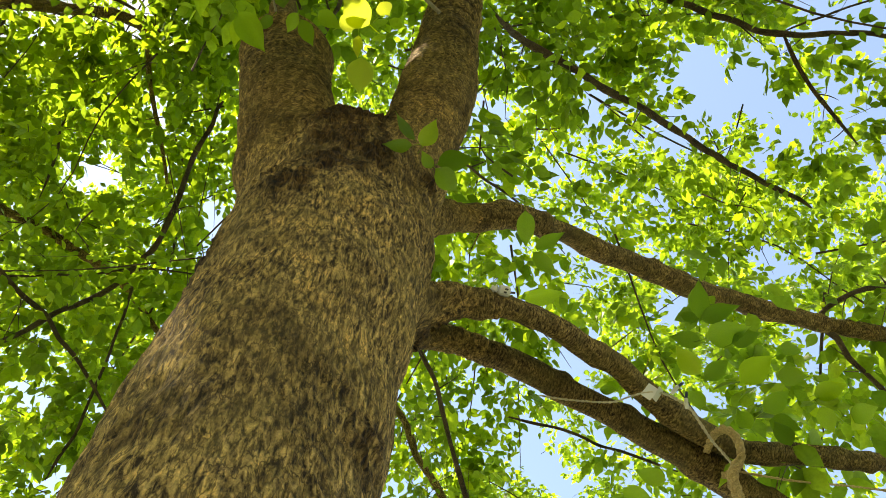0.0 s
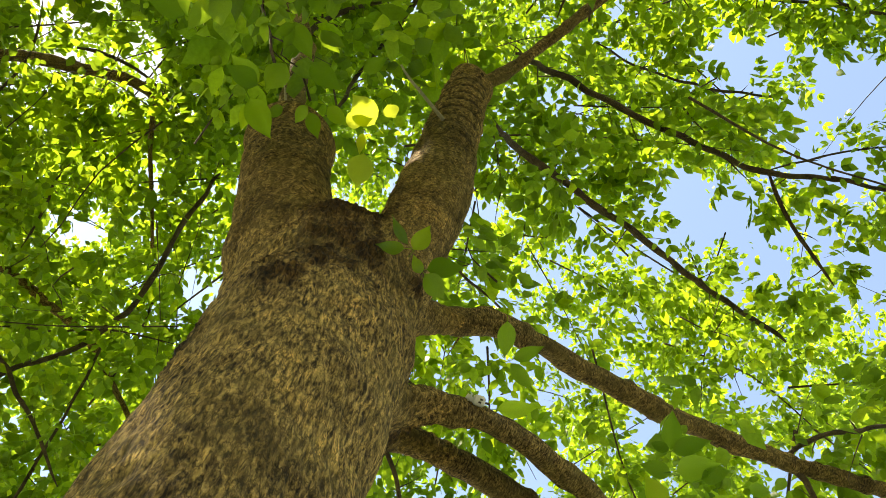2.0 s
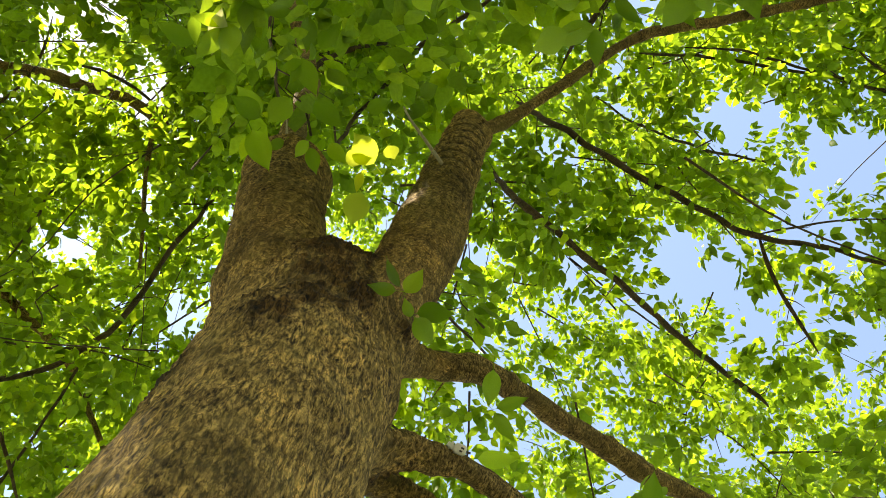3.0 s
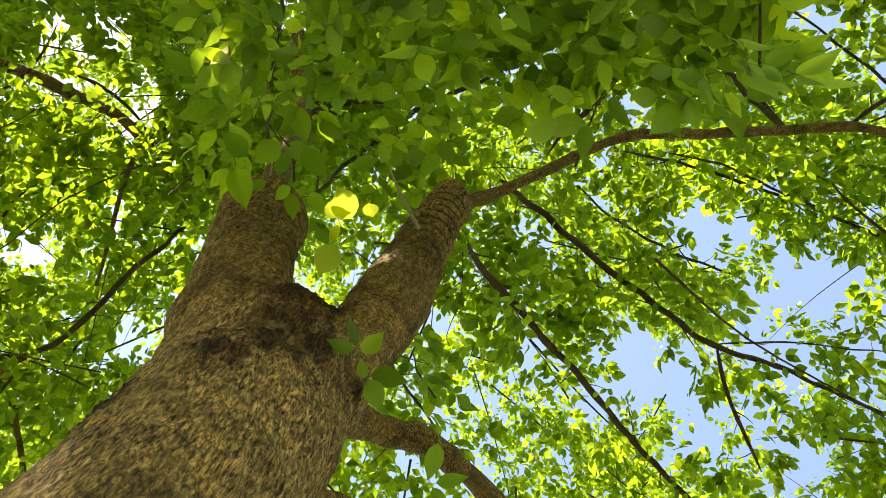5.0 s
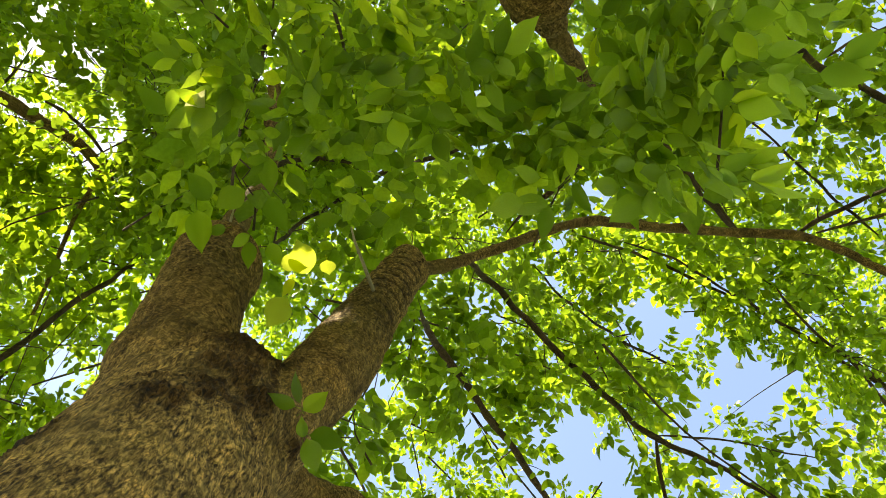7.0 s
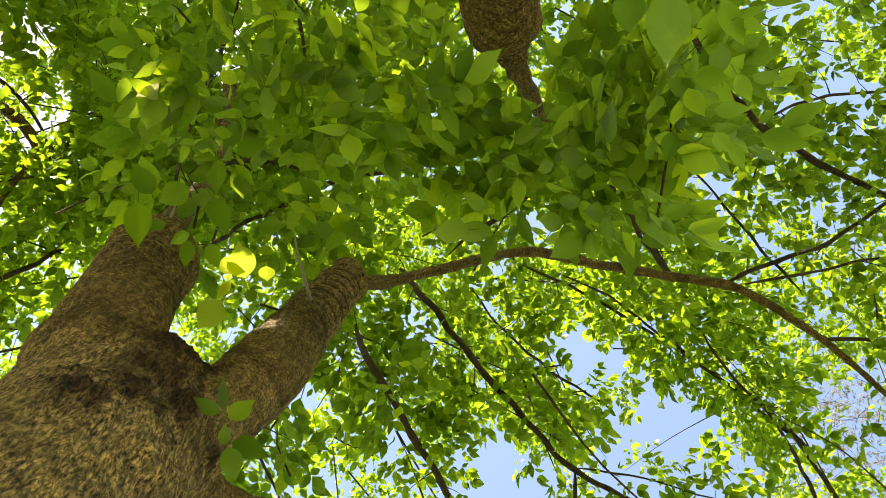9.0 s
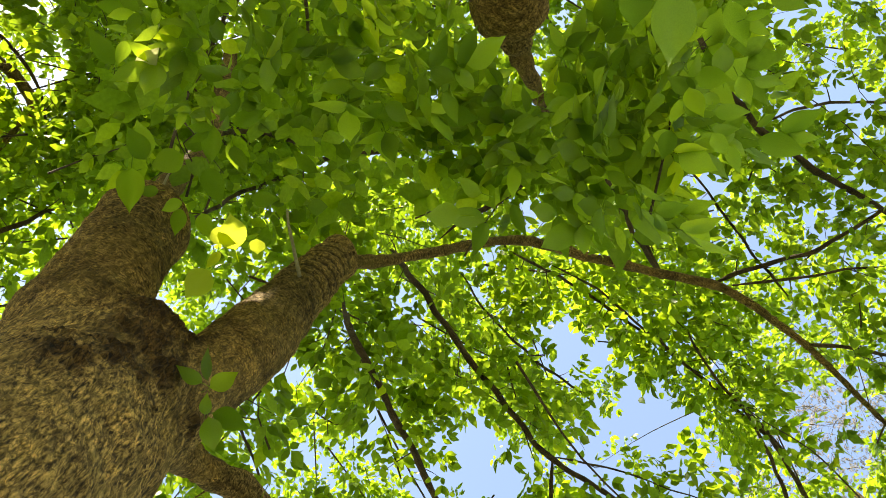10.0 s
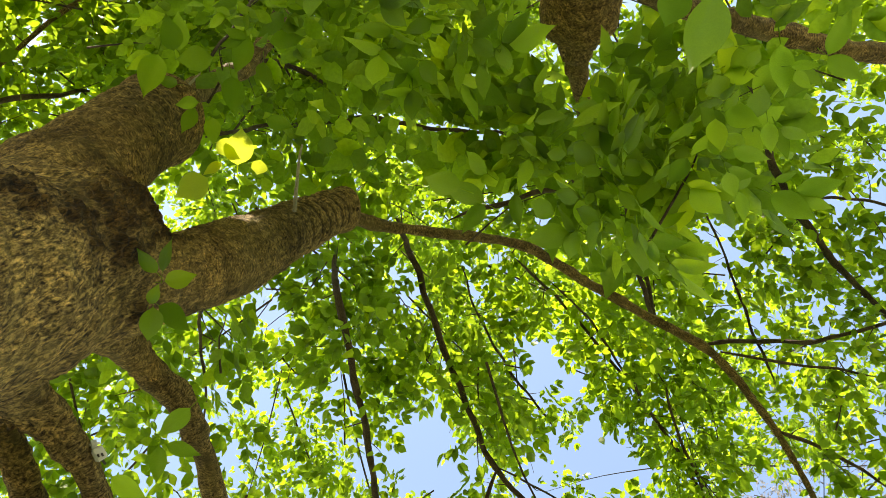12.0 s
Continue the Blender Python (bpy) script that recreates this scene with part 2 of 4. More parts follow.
def tree_thing(name, x, y, label, category="tree"):
    ob = new(name)
    ob.empty_display_size = 0.3
    ob.location = (0, 0, 0)
    return tagged(ob, label, category)


def fused(tree, name, tubes, voxel, mat, rough=0.006, bumps=(), rings=(), dark_spots=(), label=""):
    """One trunk mesh out of several limbs that grow into one another, with real bark relief."""
    vs, qs, n = [], [], 0
    for k, rows in enumerate(tubes):
        v, q, _ = tube(rows, 0.06, 24, 0.02, 50 + k)
        vs.append(v)
        qs.append(q + n)
        n += len(v)
    for (x, y, z, rx, ry, rz) in bumps:
        bm = bmesh.new()
        bmesh.ops.create_icosphere(bm, subdivisions=3, radius=1.0)
        bm.verts.ensure_lookup_table()
        pts = np.array([v.co for v in bm.verts]) * (rx, ry, rz) + (x, y, z)
        tri = np.array([[v.index for v in f.verts] for f in bm.faces])
        bm.free()
        vs.append(pts)
        qs.append(np.c_[tri, tri[:, 2]] + n)
        n += len(pts)
    me = bpy.data.meshes.new(name)
    faces = [tuple(f[:3]) if f[2] == f[3] else tuple(f) for f in np.concatenate(qs).tolist()]
    me.from_pydata(np.concatenate(vs).tolist(), [], faces)
    me.update()
    tmp = new("shape", me)
    remesh = tmp.modifiers.new("r", "REMESH")
    remesh.mode, remesh.voxel_size, remesh.use_smooth_shade = "VOXEL", voxel, True
    soft = tmp.modifiers.new("s", "SMOOTH")
    soft.factor, soft.iterations = 0.5, 26
    out = bpy.data.meshes.new_from_object(tmp.evaluated_get(bpy.context.evaluated_depsgraph_get()))
    bpy.data.objects.remove(tmp)
    out.name = name
    co = np.empty(len(out.vertices) * 3, np.float32)
    out.vertices.foreach_get("co", co)
    co = co.reshape(-1, 3).astype(float)
    nor = np.empty(len(co) * 3, np.float32)
    out.vertices.foreach_get("normal", nor)
    nor = nor.reshape(-1, 3)
    bark = co.copy()
    burl_groove_shade = np.zeros(len(co))
    for (x, y, z, reach) in dark_spots:
        burl_groove_shade = np.maximum(burl_groove_shade, 1.5 * (1 - np.linalg.norm(co - (x, y, z), axis=1) / reach))
    lift = np.empty(len(co))
    for i, p in enumerate(bark):
        a = noise.noise(Vector((p[0] * 46, p[1] * 46, p[2] * 17)))
        b = noise.noise(Vector((p[0] * 18 + 5, p[1] * 18, p[2] * 7)))
        c2 = noise.noise(Vector((p[0] * 6, p[1] * 6 + 9, p[2] * 4)))
        lift[i] = rough * (1.1 * (0.35 - abs(a) * 1.6) + 0.8 * b) + 0.011 * c2
        if burl_groove_shade[i] > 0:
            burl_groove_shade[i] = min(1.0, max(0.0, burl_groove_shade[i] + 0.9 * b + 0.7 * a))
            crust = noise.noise(Vector((p[0] * 42, p[1] * 42, p[2] * 42))) + 0.5 * noise.noise(Vector((p[0] * 95, p[1] * 95 + 3, p[2] * 95)))
            lift[i] += 0.018 * burl_groove_shade[i] * max(crust, -0.1)
        for (x, y, z, reach, pitch, deep) in rings:
            near_ring = 1 - math.dist(co[i], (x, y, z)) / reach
            if near_ring > 0:
                wave = math.sin(6.283 * (p[2] + 0.007 * b + 0.010 * c2) / pitch)
                lift[i] += deep * min(1, near_ring * 2.5) * wave
                # ring troughs get their shade as dark colour, the relief being shallow
                burl_groove_shade[i] = max(burl_groove_shade[i], min(1, near_ring * 2.5) * min(300 * deep, 1.1) * max(0, -wave - 0.2))
    co = co + nor * lift[:, None]
    out.vertices.foreach_set("co", co.astype(np.float32).ravel())
    out.attributes.new("bark", "FLOAT_VECTOR", "POINT").data.foreach_set("vector", bark.astype(np.float32).ravel())
    out.attributes.new("burl_groove_shade", "FLOAT", "POINT").data.foreach_set("value", np.clip(burl_groove_shade, 0, 1).astype(np.float32))
    out.materials.clear()
    out.materials.append(mat)
    out.polygons.foreach_set("use_smooth", np.ones(len(out.polygons), bool))
    out.update()
    return part(name, out, tree, label)


# leaflets: along x from base to tip, one unit long
FINE_LEAF = np.array([(0, 0, 0), (0.28, 0, -0.02), (0.62, 0, -0.03), (1.0, 0, -0.14), (0.22, 0.215, 0.04), (0.53, 0.275, 0.03), (0.22, -0.215, 0.04), (0.53, -0.275, 0.03), (0.80, 0.125, -0.05), (0.80, -0.125, -0.05)])
FINE_FACES = np.array([(0, 1, 4), (4, 1, 5), (5, 1, 2), (5, 2, 8), (8, 2, 3), (0, 6, 1), (6, 7, 1), (7, 2, 1), (7, 9, 2), (9, 3, 2)])
FAR_LEAF = np.array([(0, 0, 0), (0.27, 0.245, 0.03), (0.62, 0.24, 0.0), (1.0, 0, -0.13), (0.62, -0.24, 0.0), (0.27, -0.245, 0.03)])
FAR_FACES = np.array([(0, 5, 1), (1, 5, 4), (1, 4, 2), (2, 4, 3)])


def large_leaf_mesh(name, mat, wide, bend, wave, seed):
    """A single leaf close to the eye: an oval blade with a drawn-out tip, folded along the midrib, on a short stalk."""
    rows, half = 11, 3
    lr = np.random.RandomState(seed)
    verts, faces = [], []
    for i in range(rows + 1):
        u = i / rows
        w = 0.97 * wide * math.sin(math.pi * min(1, u ** 0.78)) ** 0.9 * (1 - 0.2 * u)
        if u > 0.68:
            w *= 0.38 + 0.62 * ((1 - u) / 0.32) ** 0.8
        for j in range(-half, half + 1):
            k = j / half
            tooth = (0.012 * ((i % 2) * 2 - 1)) if abs(j) == half and 1 < i < rows else 0
            z = 0.16 * abs(k) * w - bend * u * u + wave * math.sin(7 * u + 2.4 * k + seed) * abs(k) * 0.5
            verts.append((u + 0.05 * abs(k) * (0.5 - u), k * w + math.copysign(tooth, k or 1) * abs(k) + lr.normal(0, 0.003), z))
    n = 2 * half + 1
    for i in range(rows):
        for j in range(n - 1):
            faces.append((i * n + j, (i + 1) * n + j, (i + 1) * n + j + 1, i * n + j + 1))
    v, q, _ = tube([(-0.28, 0, -0.05, 0.012), (-0.12, 0, -0.01, 0.009), (0.02, 0, 0, 0.008)], 0.2, 4, 0.0)
    faces = np.vstack([np.array(faces), q + len(verts)])
    return mesh_of(name, np.vstack([verts, v]), faces, mat)


def turned(yaw, tilt, roll):
    """Rotation matrices Rz(yaw) Ry(tilt) Rx(roll), for arrays of angles."""
    cy, sy, ct, st, cr, sr = np.cos(yaw), np.sin(yaw), np.cos(tilt), np.sin(tilt), np.cos(roll), np.sin(roll)
    m = np.empty(yaw.shape + (3, 3))
    m[..., 0, 0], m[..., 0, 1], m[..., 0, 2] = cy * ct, cy * st * sr - sy * cr, cy * st * cr + sy * sr
    m[..., 1, 0], m[..., 1, 1], m[..., 1, 2] = sy * ct, sy * st * sr + cy * cr, sy * st * cr - cy * sr
    m[..., 2, 0], m[..., 2, 1], m[..., 2, 2] = -st, ct * sr, ct * cr
    return m


def leaf_frames(at, rng, size, yaw=None, loose=0.7, pairs=2, droop=0.3):
    """Sprays of compound leaves, five leaflets each, at the given places. loose: how far the blades turn out of the level.
    Returns base and axes (x along the leaflet, scaled) of every leaflet."""
    n = len(at)
    leaves = 2 * pairs
    yaw = rng.uniform(0, 6.283, n) if yaw is None else np.asarray(yaw)
    tilt, roll = rng.normal(droop, 0.35 * loose, n), rng.normal(0, 0.3 * loose, n)
    frame_of = turned(yaw, tilt, roll)
    size = size * rng.uniform(0.75, 1.2, n)
    node = np.repeat(np.arange(pairs), 2)[None] * 0.95 + rng.normal(0, 0.15, (n, leaves))
    side = np.tile([1, -1], pairs)[None] * rng.uniform(0.5, 1.25, (n, leaves))
    stalk = turned(side, rng.normal(0.25, 0.3, (n, leaves)), rng.normal(0, 0.35, (n, leaves)))
    lx = np.array([0.75, 0.75, 1.35, 1.35, 1.5])
    la = np.array([0.95, -0.95, 0.75, -0.75, 0.0])
    own = turned(la + rng.normal(0, 0.2, (n, leaves, 5)), rng.normal(0.25, 0.32 * loose, (n, leaves, 5)), rng.normal(0, 0.5 * loose, (n, leaves, 5)))
    scale = rng.uniform(0.7, 1.15, (n, leaves, 5)) * np.array([0.85, 0.85, 1, 1, 1.15])
    axes = np.einsum("nij,nljk,nlmko->nlmio", frame_of, stalk, own) * (scale * size[:, None, None])[..., None, None]
    base = np.zeros((n, leaves, 5, 3))
    base[..., 0] = lx
    base = np.einsum("nlij,nlkj->nlki", stalk, base)
    base[..., 0] += node[:, :, None]
    base = np.einsum("nij,nlkj->nlki", frame_of, base) * size[:, None, None, None] + np.asarray(at)[:, None, None, :]
    return base.reshape(-1, 3), axes.reshape(-1, 3, 3)


def leaves_of(base, axes, fine):
    shape, tri = (FINE_LEAF, FINE_FACES) if fine else (FAR_LEAF, FAR_FACES)
    v = np.einsum("nij,vj->nvi", axes, shape) + base[:, None]
    f = tri[None] + (np.arange(len(base)) * len(shape))[:, None, None]
    return v.reshape(-1, 3), f.reshape(-1, 3)

# ---- ground ----
gb = bmesh.new()
bmesh.ops.create_grid(gb, x_segments=60, y_segments=60, size=60)
for v in gb.verts:
    if v.co.length > 58:
        v.co *= 40
    else:
        v.co.z = 0.05 * noise.noise(v.co * 0.3)
gm = bpy.data.meshes.new("ground")
gb.to_mesh(gm)
gb.free()
gm.materials.append(GRASS)
tagged(new("ground", gm), "green grass and bare soil under the trees", "ground", "", "structure")

# ---- the trees ----
main = tree_thing("tree", -0.25, 0.9, "tall forked tree with brown furrowed bark and light green leaves")
second = tree_thing("tree", -0.5, -2.0, "topped tree with a cut limb and dense green leaves")
left = tree_thing("tree", -6, 1, "slender green tree with thin dark branches")
right = tree_thing("tree", 7, 0, "slender green tree with long hanging branches")
north = tree_thing("tree", 1, 8, "green tree standing behind the forked trunk")

TRUNK = [(-0.24, 0.95, -0.1, 0.33), (-0.26, 0.92, 0.25, 0.265), (-0.29, 0.87, 1.0, 0.225), (-0.30, 0.845, 1.9, 0.214), (-0.297, 0.843, 2.35, 0.211), (-0.288, 0.84, 2.5, 0.205), (-0.274, 0.846, 2.65, 0.205), (-0.268, 0.86, 2.8, 0.214), (-0.263, 0.873, 2.95, 0.224), (-0.268, 0.90, 3.1, 0.224), (-0.275, 0.905, 3.3, 0.213), (-0.28, 0.92, 3.48, 0.18)]
LIMB_L = [(-0.31, 0.90, 2.95, 0.16), (-0.38, 0.93, 3.25, 0.165), (-0.43, 0.945, 3.45, 0.162), (-0.499, 0.916, 3.766, 0.160), (-0.564, 0.853, 4.159, 0.159), (-0.605, 0.822, 4.385, 0.157), (-0.615, 0.815, 4.43, 0.146)]
LIMB_R = [(-0.20, 0.90, 2.95, 0.16), (-0.135, 0.90, 3.38, 0.130), (-0.045, 0.855, 3.84, 0.131), (0.013, 0.805, 4.486, 0.126), (0.066, 0.724, 5.023, 0.112), (0.095, 0.69, 5.25, 0.104), (0.105, 0.675, 5.31, 0.090)]
COLLAR_1 = [(-0.19, 0.98, 3.42, 0.13), (-0.10, 1.13, 3.68, 0.09), (-0.02, 1.21, 3.83, 0.066), (0.07, 1.25, 3.89, 0.056), (0.161, 1.268, 3.935, 0.050)]
COLLAR_2 = [(-0.22, 0.95, 2.95, 0.15), (-0.13, 1.12, 3.16, 0.10), (-0.05, 1.20, 3.27, 0.068), (0.026, 1.225, 3.327, 0.053), (0.10, 1.25, 3.345, 0.046), (0.178, 1.27, 3.349, 0.041)]
COLLAR_3 = [(-0.24, 1.0, 2.95, 0.13), (-0.15, 1.22, 3.18, 0.075), (-0.07, 1.345, 3.32, 0.05), (0.028, 1.39, 3.357, 0.042), (0.12, 1.44, 3.366, 0.041)]
fused(main, "trunk", [TRUNK, LIMB_L, LIMB_R, COLLAR_1, COLLAR_2, COLLAR_3], 0.008, TRUNK_BARK, 0.006,
      [(-0.29, 0.90, 3.48, 0.20, 0.19, 0.27), (-0.17, 0.90, 3.35, 0.14, 0.16, 0.26), (-0.28, 0.86, 3.62, 0.085, 0.09, 0.11), (-0.46, 0.80, 2.98, 0.035, 0.035, 0.05), (-0.058, 0.86, 3.29, 0.04, 0.04, 0.05)],
      [(-0.59, 0.80, 4.35, 0.45, 0.060, 0.0018), (0.08, 0.70, 5.25, 1.0, 0.095, 0.004)],
      # dark spots: crusty bark at the fork, knots, darker bark below the collars
      [(-0.27, 0.73, 3.54, 0.22), (-0.25, 0.68, 3.30, 0.17), (-0.24, 0.64, 3.05, 0.16), (-0.30, 0.63, 2.90, 0.08), (-0.38, 0.69, 3.02, 0.06), (-0.18, 0.70, 3.20, 0.10), (-0.06, 1.27, 3.22, 0.14), (-0.058, 0.86, 3.29, 0.06), (-0.15, 0.74, 2.69, 0.035), (-0.16, 0.80, 2.27, 0.09), (-0.61, 0.76, 4.38, 0.14), (0.09, 0.66, 5.25, 0.12), (-0.10, 0.98, 3.0, 0.12), (-0.44, 0.74, 2.72, 0.09)])
branch(main, "rim", [(-0.595, 0.829, 4.32, 0.150), (-0.603, 0.823, 4.37, 0.173), (-0.611, 0.818, 4.41, 0.171), (-0.616, 0.815, 4.44, 0.12)], TRUNK_BARK, 0.012, 40, 0.03)
branch(main, "rim", [(0.085, 0.70, 5.20, 0.104), (0.10, 0.685, 5.27, 0.114), (0.108, 0.672, 5.32, 0.105), (0.115, 0.665, 5.345, 0.05)], TRUNK_BARK, 0.012, 36, 0.05)
branch(main, "leader", [(-0.61, 0.82, 4.36, 0.068), (-0.66, 0.76, 4.62, 0.056), (-0.70, 0.68, 4.95, 0.047), (-0.75, 0.57, 5.40, 0.043), (-0.93, 0.40, 5.90, 0.041), (-1.15, 0.19, 6.50, 0.038)])
branch(main, "branch", [(-0.154, 1.144, 3.661, 0.0622), (-0.028, 1.227, 3.848, 0.052), (0.161, 1.268, 3.935, 0.0483), (0.305, 1.295, 3.964, 0.0455), (0.494, 1.411, 4.043, 0.0419), (0.771, 1.575, 4.117, 0.0427), (1.101, 1.761, 4.192, 0.046), (1.385, 1.881, 4.239, 0.0438), (1.717, 2.007, 4.301, 0.0391), (2.072, 2.104, 4.345, 0.0361), (2.537, 2.26, 4.45, 0.0304)])
branch(main, "branch", [(1.697, 2.001, 4.318, 0.0123), (1.893, 1.951, 4.434, 0.0118), (2.135, 1.953, 4.545, 0.0114), (2.569, 2.004, 4.747, 0.009)])
branch(main, "branch", [(1.655, 2.01, 4.336, 0.0171), (1.797, 2.085, 4.263, 0.0144), (1.937, 2.209, 4.214, 0.0118), (2.142, 2.41, 4.191, 0.0093)])
branch(main, "branch", [(-0.17, 1.146, 3.13, 0.0812), (-0.078, 1.199, 3.246, 0.0609), (0.026, 1.225, 3.327, 0.0446), (0.178, 1.27, 3.349, 0.0381), (0.341, 1.366, 3.382, 0.0365), (0.493, 1.474, 3.394, 0.0365), (0.627, 1.582, 3.372, 0.0376), (0.759, 1.686, 3.328, 0.0405), (0.899, 1.751, 3.274, 0.0412), (1.01, 1.774, 3.267, 0.0365), (1.217, 1.799, 3.267, 0.0341), (1.455, 1.843, 3.286, 0.03), (1.763, 1.937, 3.338, 0.026)])
branch(main, "branch", [(-0.178, 1.223, 3.198, 0.0497), (-0.091, 1.334, 3.31, 0.0396), (0.028, 1.39, 3.357, 0.0377), (0.206, 1.489, 3.371, 0.039), (0.394, 1.607, 3.374, 0.0423), (0.587, 1.719, 3.36, 0.0475), (0.775, 1.811, 3.317, 0.0562), (0.883, 1.86, 3.277, 0.0608), (1.011, 1.923, 3.234, 0.0564), (1.188, 2.026, 3.2, 0.0491), (1.52, 2.226, 3.224, 0.0433)])
LONG_BRANCH = [(0.082, 0.705, 5.356, 0.0499), (0.248, 0.647, 5.46, 0.0414), (0.474, 0.482, 5.666, 0.0345), (0.77, 0.242, 5.898, 0.0338), (1.035, 0.066, 6.056, 0.0354), (1.445, -0.068, 6.203, 0.0357), (1.929, -0.248, 6.343, 0.0363), (2.428, -0.432, 6.436, 0.0367), (2.779, -0.466, 6.473, 0.0329), (3.216, -0.465, 6.499, 0.0289), (3.607, -0.42, 6.475, 0.0242), (4.021, -0.364, 6.474, 0.0214), (4.539, -0.31, 6.492, 0.0163)]
LONG_BRANCH = [(x, y, z, r * 0.86) for x, y, z, r in LONG_BRANCH]
branch(main, "branch", LONG_BRANCH)
branch(main, "branch", [(3.218, -0.461, 6.498, 0.0162), (3.444, -0.595, 6.515, 0.0136), (3.786, -0.743, 6.56, 0.0126), (4.188, -0.865, 6.609, 0.0083)])
branch(main, "branch", [(2.385, -0.437, 6.457, 0.0178), (2.596, -0.718, 6.49, 0.0155), (2.852, -1.021, 6.531, 0.0146), (3.033, -1.321, 6.596, 0.0135), (3.176, -1.609, 6.671, 0.0124), (3.383, -1.972, 6.79, 0.0098)])
branch(main, "branch", [(2.493, -0.493, 6.455, 0.011), (2.811, -0.764, 6.48, 0.01), (3.109, -1.053, 6.488, 0.0089), (3.354, -1.241, 6.53, 0.0077)])
branch(main, "branch", [(0.269, 0.877, 5.381, 0.0118), (0.501, 1.202, 6.104, 0.0237), (0.878, 1.432, 6.294, 0.0239), (1.374, 1.767, 6.496, 0.0244), (1.899, 2.108, 6.638, 0.0233), (2.384, 2.4, 6.774, 0.0217), (2.971, 2.744, 6.919, 0.0184)])
branch(main, "branch", [(0.344, 0.553, 5.743, 0.0107), (0.657, 0.731, 6.392, 0.0209), (1.182, 0.938, 6.46, 0.0218), (1.724, 1.117, 6.471, 0.0213), (2.226, 1.244, 6.457, 0.0207), (2.724, 1.267, 6.546, 0.0175), (3.282, 1.314, 6.557, 0.0138), (3.726, 1.347, 6.614, 0.0112)])
branch(main, "branch", [(2.226, 1.244, 6.457, 0.0153), (2.397, 1.497, 6.417, 0.014), (2.614, 1.736, 6.339, 0.0129), (2.862, 1.971, 6.348, 0.0103)])
branch(main, "branch", [(2.23, 1.222, 6.461, 0.0083), (2.628, 1.09, 6.525, 0.0071), (3.025, 0.989, 6.556, 0.0059), (3.494, 0.899, 6.632, 0.0047)])
branch(main, "branch", [(-0.01, 1.227, 4.563, 0.0074), (0.149, 1.574, 5.065, 0.0077), (0.437, 1.916, 5.325, 0.0064), (0.769, 2.397, 5.587, 0.0059)])
branch(right, "branch", [(1.307, 0.251, 7.344, 0.0103), (1.942, 0.206, 7.795, 0.013), (2.454, 0.201, 7.934, 0.0136), (3.014, 0.185, 8.021, 0.0142), (3.6, 0.235, 8.057, 0.0148), (3.992, 0.273, 8.057, 0.0171), (4.798, 0.337, 8.115, 0.0243)])
branch(second, "branch", [(1.043, -0.587, 5.945, 0.008), (1.328, -0.491, 6.191, 0.0121), (1.686, -0.38, 6.401, 0.0154), (2.109, -0.282, 6.672, 0.018)])
branch(second, "branch", [(0.536, 0.337, 5.725, 0.0064), (0.656, 0.059, 5.826, 0.0153), (0.717, -0.144, 5.716, 0.0148), (0.775, -0.303, 5.597, 0.0134), (0.795, -0.499, 5.475, 0.0101)])
branch(main, "branch", [(-0.683, 1.104, 5.784, 0.0111), (-0.645, 0.995, 6.952, 0.0153), (-0.499, 0.791, 7.61, 0.0198), (-0.287, 0.487, 7.858, 0.0221), (0.035, 0.206, 8.08, 0.0195), (0.402, -0.163, 8.371, 0.0153), (0.732, -0.565, 8.627, 0.0107)])
branch(main, "branch", [(-0.888, 0.829, 5.92, 0.0159), (-0.906, 0.635, 6.568, 0.018), (-0.758, 0.566, 6.904, 0.0176), (-0.53, 0.486, 7.24, 0.0143), (-0.335, 0.285, 7.57, 0.0105)])
branch(main, "branch", [(-0.847, 0.743, 5.234, 0.0077), (-1.07, 0.493, 5.849, 0.0089), (-1.236, 0.238, 6.349, 0.0111), (-1.349, 0.032, 6.742, 0.012), (-1.443, -0.211, 7.13, 0.0114)])
branch(second, "branch", [(-0.665, 0.188, 7.048, 0.0083), (-0.843, -0.145, 6.829, 0.0107), (-0.958, -0.344, 6.601, 0.0116), (-1.115, -0.557, 6.35, 0.0123)])
branch(second, "branch", [(-1.381, 0.254, 6.918, 0.011), (-1.359, -0.049, 6.728, 0.012), (-1.373, -0.296, 6.513, 0.0128)])
branch(second, "branch", [(0.82, -1.414, 5.585, 0.0217), (1.2, -1.442, 5.913, 0.0213), (1.567, -1.406, 6.134, 0.0226), (1.943, -1.398, 6.325, 0.0239), (2.412, -1.464, 6.547, 0.0244), (2.898, -1.557, 6.732, 0.0214), (3.297, -1.63, 6.832, 0.0192), (3.912, -1.728, 7.01, 0.0138)])
branch(second, "branch", [(1.906, -1.447, 6.326, 0.0093), (2.16, -1.767, 6.457, 0.0098), (2.685, -2.173, 6.636, 0.0092), (3.116, -2.501, 6.741, 0.0065)])
branch(right, "branch", [(1.599, 0.148, 7.249, 0.0074), (2.102, 0.107, 7.508, 0.0094), (2.785, 0.158, 7.769, 0.012), (3.51, 0.22, 7.848, 0.0143), (4.268, 0.243, 7.969, 0.0173), (5.051, 0.503, 8.002, 0.0205), (5.745, 0.791, 8.045, 0.0261)])
branch(right, "branch", [(3.002, -0.049, 7.559, 0.01), (3.456, 0.115, 7.653, 0.0123), (4.07, 0.26, 7.739, 0.0148), (4.645, 0.513, 7.807, 0.0175), (5.119, 0.752, 7.921, 0.0205)])
branch(right, "branch", [(1.159, 0.682, 7.827, 0.008), (1.704, 0.893, 8.087, 0.0103), (2.342, 1.009, 8.295, 0.0126), (3.091, 1.059, 8.421, 0.0095)])
